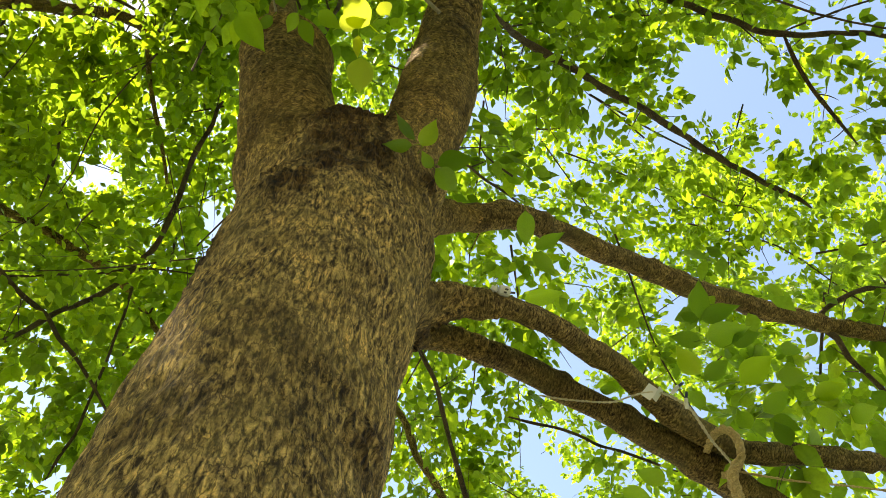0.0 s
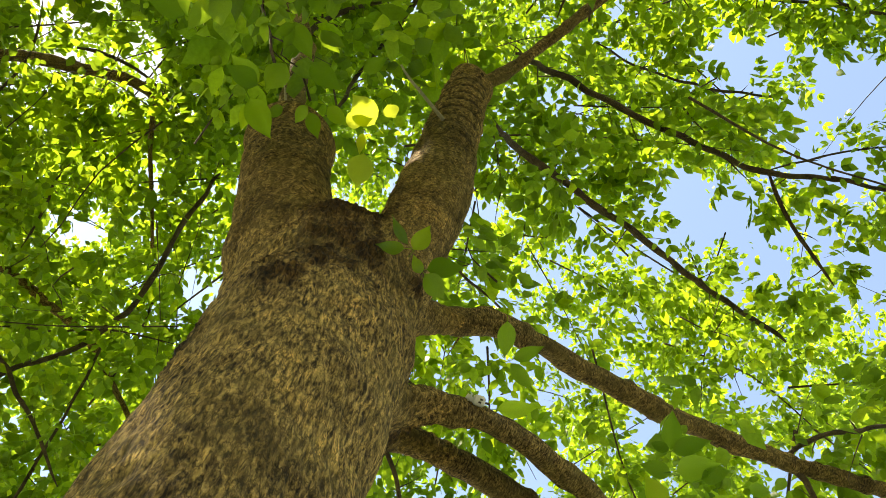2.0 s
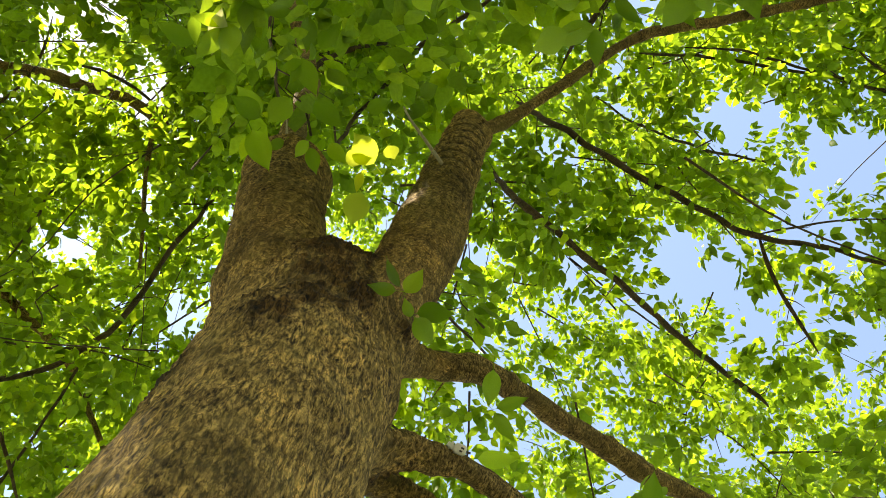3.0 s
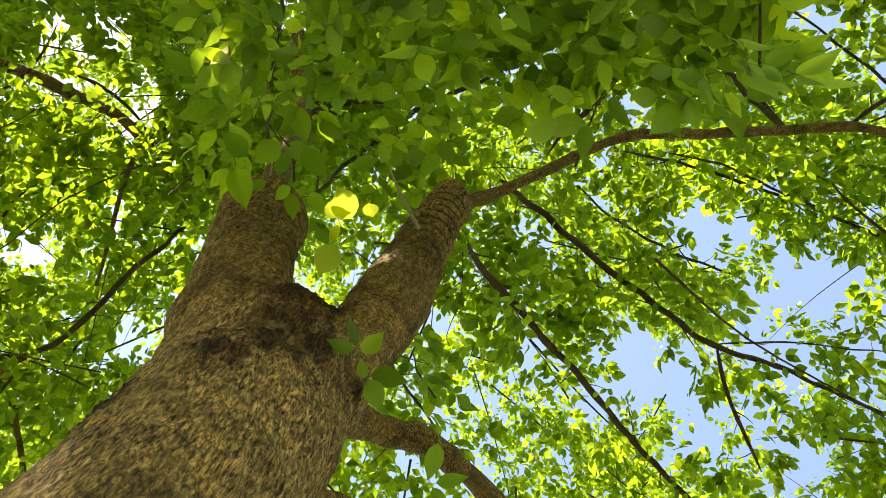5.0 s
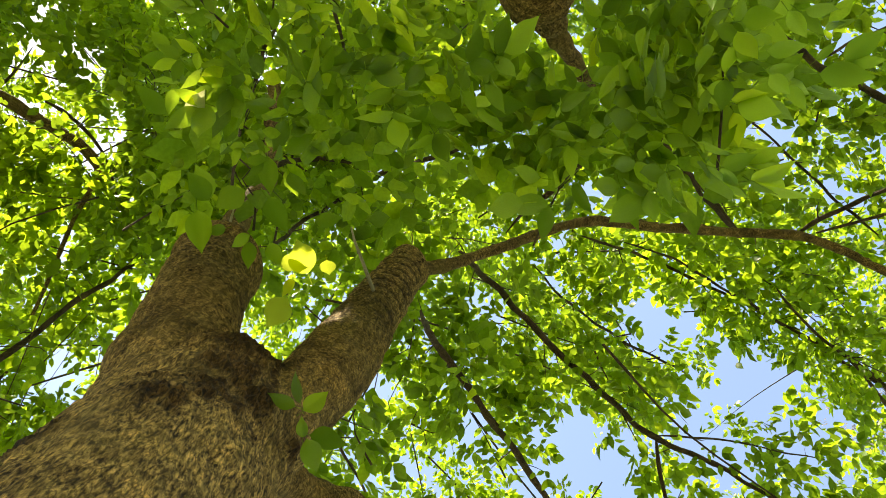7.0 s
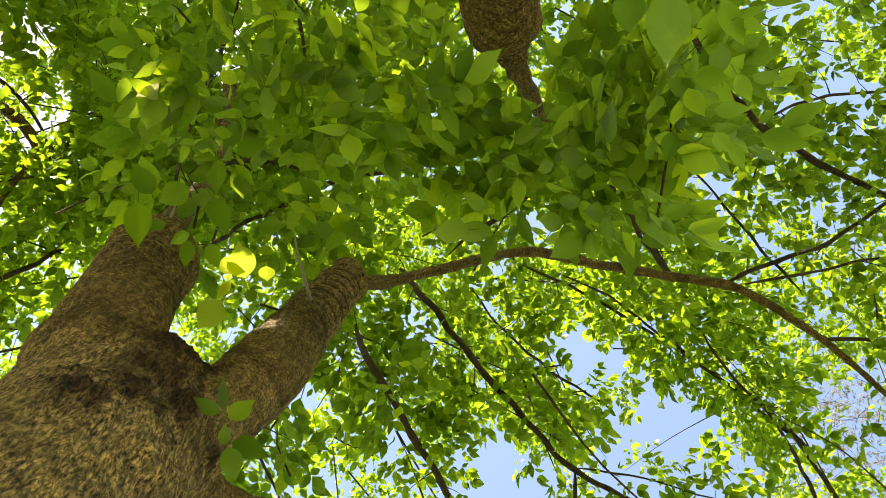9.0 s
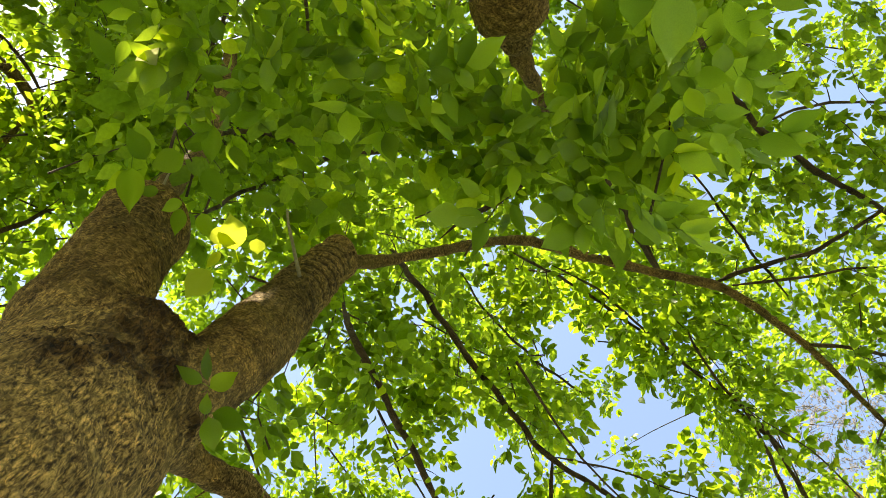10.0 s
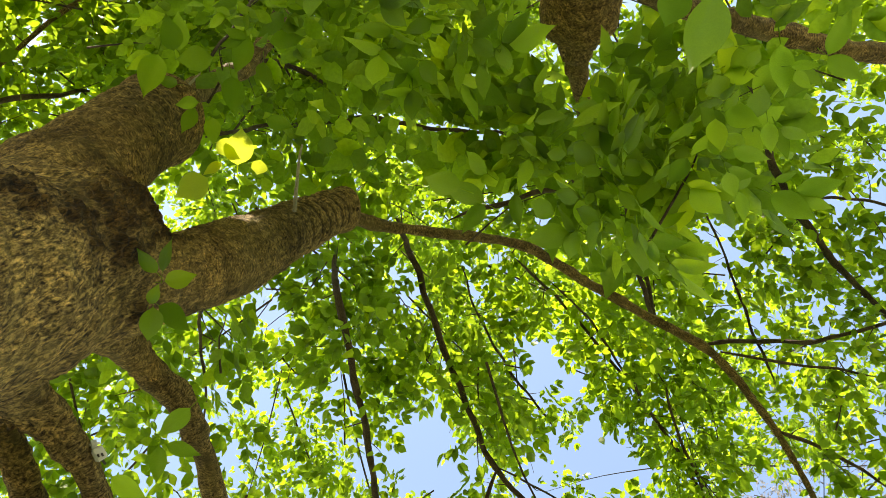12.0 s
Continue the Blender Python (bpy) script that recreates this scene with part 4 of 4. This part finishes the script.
# thin twigs that carry the sprays
def twigs(tree, places, count, stems=()):
    vs, fs, bs, n = [], [], [], 0
    for c in stems:
        SEED[0] += 1
        r = rng.uniform(0.004, 0.011)
        c = c + rng.normal(0, 0.05, c.shape)
        v, q, b = tube([(*x, r * k) for x, k in zip(c, (1.0, 0.8, 0.55, 0.2))], 0.2, 5, 0.05, SEED[0])
        vs.append(v), fs.append(q + n), bs.append(b)
        n += len(v)
    pick = places[closed_sky(places, True)] if tree is not blossom else places
    for p in pick[rng.choice(len(pick), min(count, len(pick)), False)]:
        SEED[0] += 1
        a, l, r = rng.uniform(0, 6.283), rng.uniform(0.2, 0.6), rng.uniform(0.002, 0.0045)
        d = np.array((math.cos(a), math.sin(a), rng.uniform(-0.5, 0.7)))
        side = np.array((-d[1], d[0], 0)) * rng.normal(0, 0.35)
        rows = [(*(p - d * l * 0.6), r * 1.6), (*(p + side * l * 0.3), r), (*(p + d * l * 0.4 + (0, 0, -0.08 * l)), r * 0.7), (*(p + d * l * 0.7 + side * l + (0, 0, -0.3 * l)), r * 0.3)]
        v, q, b = tube(rows, 0.12, 4, 0.05, SEED[0])
        vs.append(v), fs.append(q + n), bs.append(b)
        n += len(v)
    tagged(part("twig", mesh_of("twig", np.concatenate(vs), np.concatenate(fs), TWIG_BARK, np.concatenate(bs)), tree), "", "", "", "stuff")


LEAF_SHAPES = [large_leaf_mesh("leaf", LEAF, w, b, 0.03, i) for i, (w, b) in enumerate(((0.22, 0.10), (0.25, 0.16), (0.20, 0.2), (0.26, 0.08)))]


def single_leaf(tree, base, axes, i):
    ob = part("leaf", LEAF_SHAPES[i % 4], tree)
    ob.matrix_world = Matrix([(*axes[r], base[r]) for r in range(3)] + [(0, 0, 0, 1)])
    return ob


STEMS = np.array(BOUGH_STEMS)
STEMS = STEMS[clear_of_trunk(STEMS[:, 1], 5) & clear_of_trunk(STEMS[:, 2], 5) & (np.linalg.norm(STEMS[:, 1] - EYE, axis=1) < 10)]
STEM_OWNER = np.argmin(((STEMS[:, 0][:, None, :2] - plan[None]) ** 2).sum(-1), axis=1)
for k, (tree, _, _) in TREES.items():
    base, axes = (np.concatenate([s[i] for s in sprays[k][0]]) for i in (0, 1))
    order = np.argsort(np.linalg.norm(base - EYE, axis=1))
    ones = order[:220] if k in ("main", "second") else order[:0]
    for i, j in enumerate(ones):
        single_leaf(tree, base[j], axes[j], i)
    rest = order[len(ones):]
    v, f = leaves_of(base[rest], axes[rest], True)
    far_base, far_axes = (np.concatenate([s[i] for s in sprays[k][1]]) for i in (0, 1))
    v2, f2 = leaves_of(far_base, far_axes, False)
    tagged(part("crown", mesh_of("crown", np.vstack([v, v2]), np.vstack([f, f2 + len(v)]), LEAF), tree), "", "", "", "stuff")
    twigs(tree, np.concatenate([base, far_base[::4]]), 160, STEMS[STEM_OWNER == list(TREES).index(k)])

# ---- leaves that hang close to the eye ----
SHAPES_BY_KIND = {}


def leaf_at(tree, mat, bx, by, bz, tx, ty, tz, wide):
    """One leaf from its base to its tip, its lower side turned roughly towards the ground below the eye."""
    base, tip = np.array((bx, by, bz)), np.array((tx, ty, tz))
    wide *= 1.1 if mat is SUNLIT_LEAF else 0.92
    i = len(SHAPES_BY_KIND) % 5
    key = (mat.name, round(wide, 2), int(abs(bx * 1000)) % 3)
    if key not in SHAPES_BY_KIND:
        SHAPES_BY_KIND[key] = large_leaf_mesh("leaf", mat, wide, 0.06 + 0.05 * key[2], 0.035, len(SHAPES_BY_KIND))
    x = tip - base
    l = np.linalg.norm(x)
    x = x / l
    up = ways(base[None])[0] + rng.normal(0, 0.28, 3)
    y = np.cross(up, x)
    y /= np.linalg.norm(y)
    z = np.cross(x, y)
    ob = part("leaf", SHAPES_BY_KIND[key], tree)
    ob.matrix_world = Matrix([(*(np.stack([x, y, z], 1)[r] * l), base[r]) for r in range(3)] + [(0, 0, 0, 1)])


for row in [
    (-0.066, 0.685, 3.212, -0.119, 0.616, 3.225, 0.28),
    (-0.054, 0.740, 3.308, -0.016, 0.685, 3.359, 0.36),
    (-0.075, 0.707, 3.239, -0.151, 0.712, 3.251, 0.30),
    (-0.016, 0.763, 3.248, 0.083, 0.736, 3.237, 0.33),
    (-0.020, 0.755, 3.208, 0.043, 0.797, 3.149, 0.33),
    (-0.028, 0.747, 3.185, -0.052, 0.722, 3.235, 0.28),
]:
    leaf_at(main, LEAF, *row)
# leaves that look sunlit; the brightness is in their material
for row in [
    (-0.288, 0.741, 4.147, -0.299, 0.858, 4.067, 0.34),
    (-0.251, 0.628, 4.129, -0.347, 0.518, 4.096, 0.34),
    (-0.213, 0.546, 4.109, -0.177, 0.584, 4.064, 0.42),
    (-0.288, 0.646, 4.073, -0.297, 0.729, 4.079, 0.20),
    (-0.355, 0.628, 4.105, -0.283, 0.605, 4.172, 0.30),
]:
    leaf_at(main, SUNLIT_LEAF, *row)
for row in [
    (0.263, 1.095, 3.650, 0.264, 1.188, 3.550, 0.25),
    (0.309, 1.268, 3.700, 0.411, 1.210, 3.709, 0.24),
    (0.289, 1.224, 3.604, 0.368, 1.282, 3.542, 0.25),
    (0.271, 1.417, 3.615, 0.416, 1.418, 3.650, 0.25),
    (0.232, 1.469, 3.525, 0.269, 1.534, 3.526, 0.28),
]:
    leaf_at(main, LEAF, *row)
for row in [
    (0.781, 1.331, 3.375, 0.775, 1.215, 3.427, 0.28),
    (0.765, 1.302, 3.333, 0.887, 1.269, 3.364, 0.26),
    (0.774, 1.326, 3.367, 0.708, 1.305, 3.373, 0.28),
    (0.774, 1.338, 3.287, 0.909, 1.309, 3.308, 0.33),
    (0.810, 1.427, 3.388, 0.726, 1.449, 3.451, 0.30),
    (0.846, 1.345, 3.271, 0.938, 1.322, 3.299, 0.30),
    (0.759, 1.432, 3.237, 0.694, 1.378, 3.312, 0.36),
    (0.807, 1.512, 3.310, 0.874, 1.433, 3.315, 0.32),
    (0.887, 1.469, 3.247, 0.977, 1.381, 3.269, 0.36),
    (0.952, 1.391, 3.182, 1.019, 1.347, 3.127, 0.34),
    (1.009, 1.384, 3.304, 1.085, 1.398, 3.313, 0.32),
    (1.055, 1.271, 3.225, 1.027, 1.307, 3.200, 0.35),
]:
    leaf_at(main, LEAF, *row)
for row in [
    (0.981, 1.587, 3.247, 1.055, 1.509, 3.260, 0.34),
    (0.996, 1.606, 3.230, 1.101, 1.630, 3.218, 0.34),
    (1.117, 1.515, 3.241, 1.216, 1.481, 3.253, 0.33),
    (1.089, 1.482, 3.155, 1.105, 1.509, 3.068, 0.34),
    (1.150, 1.485, 3.110, 1.203, 1.406, 3.070, 0.33),
    (0.899, 1.550, 3.134, 0.846, 1.487, 3.160, 0.34),
    (1.034, 1.624, 3.140, 0.984, 1.552, 3.184, 0.34),
    (0.689, 1.774, 3.149, 0.611, 1.804, 3.212, 0.34),
    (0.568, 1.865, 3.182, 0.679, 1.904, 3.176, 0.36),
    (0.819, 1.594, 3.280, 0.778, 1.591, 3.355, 0.34),
    (0.511, 1.630, 3.401, 0.572, 1.619, 3.389, 0.30),
]:
    leaf_at(main, LEAF, *row)
for row in [
    (-0.478, 0.423, 4.037, -0.373, 0.511, 4.086, 0.30),
    (-0.554, 0.428, 4.031, -0.608, 0.519, 3.948, 0.36),
    (-0.635, 0.505, 3.984, -0.744, 0.453, 4.011, 0.34),
    (-0.641, 0.529, 3.901, -0.582, 0.664, 3.935, 0.33),
    (-0.536, 0.293, 4.047, -0.470, 0.414, 4.022, 0.30),
    (-0.446, 0.312, 4.048, -0.355, 0.366, 4.001, 0.30),
    (-0.474, 0.560, 4.017, -0.511, 0.616, 3.973, 0.36),
    (-0.468, 0.580, 4.015, -0.427, 0.665, 3.982, 0.30),
    (-0.302, 0.429, 4.049, -0.215, 0.377, 4.054, 0.32),
    (-0.134, 0.347, 4.056, -0.066, 0.295, 4.020, 0.36),
    (-0.392, 0.531, 3.914, -0.330, 0.594, 3.937, 0.34),
    (-0.538, 0.551, 3.926, -0.598, 0.597, 3.942, 0.30),
]:
    leaf_at(main, LEAF, *row)
for row in [
    (-0.713, 0.134, 4.053, -0.812, 0.051, 4.069, 0.30),
    (-0.696, 0.142, 4.031, -0.681, 0.312, 4.023, 0.28),
    (-0.911, 0.326, 4.110, -1.044, 0.274, 4.100, 0.27),
    (-0.577, 0.164, 4.210, -0.611, 0.065, 4.247, 0.25),
    (-0.531, 0.145, 4.068, -0.459, 0.054, 4.049, 0.24),
    (-0.562, 0.173, 4.222, -0.556, 0.304, 4.265, 0.30),
    (-0.486, 0.262, 4.080, -0.425, 0.154, 4.088, 0.30),
    (-0.613, 0.162, 4.178, -0.717, 0.188, 4.161, 0.27),
    (-0.980, 0.129, 4.098, -1.044, 0.078, 4.030, 0.26),
    (-0.951, 0.133, 4.080, -0.934, 0.036, 4.034, 0.28),
    (-0.927, 0.141, 3.965, -1.016, 0.184, 3.980, 0.30),
    (-0.887, 0.219, 4.025, -0.890, 0.318, 4.033, 0.30),
    (-0.646, 0.560, 3.977, -0.697, 0.664, 3.984, 0.30),
    (-0.668, 0.530, 4.147, -0.771, 0.439, 4.116, 0.32),
]:
    leaf_at(main, LEAF, *row)
for row in [
    (-0.787, 0.287, 3.924, -0.760, 0.165, 3.895, 0.28),
    (-0.759, 0.185, 4.062, -0.728, 0.129, 4.024, 0.20),
]:
    leaf_at(main, PALE_LEAF, *row)
for row in [
    (0.173, -0.495, 2.709, 0.267, -0.405, 2.720, 0.42),
    (0.139, -0.483, 2.762, 0.178, -0.415, 2.748, 0.40),
]:
    leaf_at(second, LEAF, *row)
for row in [
    (0.521, -0.510, 3.206, 0.589, -0.548, 3.161, 0.26),
    (0.524, -0.608, 3.213, 0.582, -0.560, 3.171, 0.25),
    (0.543, -0.614, 3.204, 0.623, -0.592, 3.200, 0.22),
    (0.537, -0.609, 3.160, 0.585, -0.618, 3.097, 0.27),
    (0.576, -0.494, 3.284, 0.637, -0.538, 3.292, 0.26),
    (0.577, -0.487, 3.274, 0.628, -0.453, 3.221, 0.28),
    (0.451, -0.707, 3.195, 0.489, -0.759, 3.185, 0.20),
    (0.478, -0.723, 3.254, 0.529, -0.726, 3.203, 0.27),
    (0.409, -0.739, 3.251, 0.514, -0.676, 3.240, 0.25),
    (0.462, -0.562, 3.279, 0.538, -0.613, 3.267, 0.36),
    (0.446, -0.522, 3.215, 0.512, -0.476, 3.188, 0.33),
    (0.497, -0.439, 3.291, 0.529, -0.368, 3.303, 0.33),
]:
    leaf_at(second, LEAF, *row)
TWINE = [(0.305, 1.589, 3.326, 0.0037), (0.404, 1.603, 3.321, 0.0037), (0.526, 1.600, 3.307, 0.0037), (0.582, 1.579, 3.308, 0.0037), (0.630, 1.554, 3.300, 0.0037), (0.672, 1.554, 3.299, 0.0046), (0.711, 1.563, 3.289, 0.0056), (0.763, 1.591, 3.271, 0.0056), (0.798, 1.633, 3.246, 0.0057), (0.835, 1.683, 3.224, 0.0058), (0.870, 1.716, 3.204, 0.0058), (0.903, 1.747, 3.170, 0.0058)]
ROPE = [(0.839, 1.758, 3.252, 0.0118), (0.849, 1.692, 3.253, 0.0126), (0.869, 1.650, 3.239, 0.0134), (0.897, 1.655, 3.220, 0.0134), (0.914, 1.685, 3.197, 0.0135), (0.914, 1.719, 3.177, 0.0135), (0.893, 1.748, 3.159, 0.0135), (0.874, 1.784, 3.177, 0.0117)]
ROPE_TAIL = [(0.905, 1.714, 3.172, 0.0135), (0.886, 1.735, 3.146, 0.0173), (0.885, 1.765, 3.129, 0.0192), (0.897, 1.792, 3.109, 0.0184), (0.910, 1.839, 3.096, 0.0147), (0.901, 1.893, 3.088, 0.0119)]
CORD = [(0.904, 1.744, 3.157, 0.0048), (0.976, 1.756, 3.150, 0.0049), (1.122, 1.802, 3.168, 0.0051), (1.279, 1.836, 3.183, 0.0053), (1.419, 1.874, 3.199, 0.0054), (1.670, 1.949, 3.238, 0.0058)]
STICK = [(1.073, 1.779, 3.224, 0.0051), (1.103, 1.754, 3.152, 0.0050), (1.133, 1.730, 3.075, 0.0039)]


# ---- things tied to the lower branches ----
def twisted(name, rows, mat, strands, pitch, label, category, step=0.012):
    """A laid cord: strands that wind round one another."""
    c = glide(rows, step)
    tang = np.gradient(c[:, :3], axis=0)
    tang /= np.linalg.norm(tang, axis=1, keepdims=True)
    along = np.r_[0, np.cumsum(np.linalg.norm(np.diff(c[:, :3], axis=0), axis=1))]
    e1 = np.cross(tang, (0.3, 0.2, 0.9))
    e1 /= np.linalg.norm(e1, axis=1, keepdims=True)
    e2 = np.cross(tang, e1)
    ob = tagged(new(name), label, category)
    for k in range(strands):
        a = 6.283 * (along / pitch + k / strands)
        p = c[:, :3] + (e1 * np.cos(a)[:, None] + e2 * np.sin(a)[:, None]) * c[:, 3:] * 0.55
        v, q, b = tube(np.c_[p, c[:, 3] * 0.55], 1.0, 6, 0.05, k)
        part("strand", mesh_of("strand", v, q, mat, b), ob)
    return ob


def bevelled(bm, width):
    bmesh.ops.bevel(bm, geom=bm.edges[:], offset=width, segments=2, affect="EDGES")


def block(name, size, mat, parent, m, bevel=0.002, label=""):
    bm = bmesh.new()
    bmesh.ops.create_cube(bm, size=1, matrix=Matrix.Diagonal((*size, 1)))
    bevelled(bm, bevel)
    bm.transform(m)
    me = bpy.data.meshes.new(name)
    bm.to_mesh(me)
    bm.free()
    me.materials.append(mat)
    return part(name, me, parent, label)


twisted("twine", TWINE, TWINE_FIBRE, 2, 0.035, "pale twisted twine tied along the lower branch", "twine")
rope = twisted("rope", ROPE, ROPE_FIBRE, 3, 0.06, "frayed tan rope looped round two branches", "rope")
twisted("rope", ROPE_TAIL, ROPE_FIBRE, 3, 0.07, "frayed knotted rope end hanging from a branch", "rope")
twisted("cord", CORD, ROPE_FIBRE, 2, 0.04, "thin tan cord running out from the knot", "cord", 0.02)

# folded white tag on the twine
tag = tagged(new("paper_tag"), "folded white paper tag tied to a branch", "tag")
right_way, down_way = Vector((0.9, 0.35, -0.2)).normalized(), Vector((0.1, 0.7, -0.7)).normalized()
face = right_way.cross(down_way).normalized()
down_way = face.cross(right_way).normalized()
flat = Matrix((right_way, down_way, face)).transposed().to_4x4()
block("flap", (0.034, 0.046, 0.004), WHITE_PLASTIC, tag, Matrix.Translation((0.642, 1.553, 3.302)) @ flat @ pose(0, 0, 0, 0, 25, 18), 0.0012)
block("flap", (0.024, 0.044, 0.004), WHITE_PLASTIC, tag, Matrix.Translation((0.666, 1.556, 3.294)) @ flat @ pose(0, 0, 0, 0, -30, 14), 0.0012)
# pegs beside the tag
for k, (x, y, z, turn) in enumerate(((0.713, 1.53, 3.285, 20), (0.752, 1.575, 3.273, -25))):
    peg = tagged(new("peg"), "small white peg with a dark blue tip", "peg", "pegs on the twine")
    m = Matrix.Translation((x, y, z)) @ flat @ pose(0, 0, 0, 0, 0, turn)
    block("body", (0.012, 0.034, 0.008), WHITE_PLASTIC, peg, m, 0.002)
    block("tip", (0.008, 0.022, 0.006), BLUE_PLASTIC, peg, m @ pose(0.004, -0.026, 0.001, 0, 0, 12), 0.002, "dark blue tip")

# white plug-like clip that sits on the middle branch
clip = tagged(new("clip"), "white plastic clip with dark slots on a branch", "clip")
m = Matrix.Translation((0.180, 1.212, 3.352)) @ flat
block("body", (0.036, 0.030, 0.022), WHITE_PLASTIC, clip, m @ pose(0, 0, 0, 0, 0, -12), 0.004)
block("slot", (0.010, 0.005, 0.004), DARK_PLASTIC, clip, m @ pose(0.004, -0.004, -0.0125, 0, 0, -12), 0.001, "dark slot")
block("slot", (0.009, 0.005, 0.004), DARK_PLASTIC, clip, m @ pose(0.003, 0.006, -0.0125, 0, 0, -12), 0.001, "dark slot")
block("prong", (0.018, 0.006, 0.006), DARK_PLASTIC, clip, m @ pose(0.024, -0.006, 0.002, 0, 0, -20), 0.001, "dark prong")
block("cap", (0.022, 0.030, 0.024), WHITE_PLASTIC, clip, m @ pose(-0.028, 0.004, 0.006, 0, 0, 8), 0.008, "rounded pale cap")

# ---- the white flowering tree in the distance ----
far_trunk(blossom, 10.5, 0.3, 13.0, 0.25, [(5.0, -1.5, 0.4, 5.0), (6.0, -0.8, -1.4, 5.0), (6.5, -1.0, 1.6, 5.0), (7.5, -1.8, 0.2, 4.6)])
bc = np.array((8.3, -0.05, 12.35)) + np.clip(rng.normal(0, 1, (650, 3)), -1.6, 1.6) * (0.75, 1.0, 0.9)
bb, ba = leaf_frames(bc, rng, 0.034)
v, f = leaves_of(bb, ba, False)
tagged(part("crown", mesh_of("crown", v, f, LEAF_BLOSSOM), blossom, "white blossom"), "", "", "", "stuff")
twigs(blossom, bc, 120)
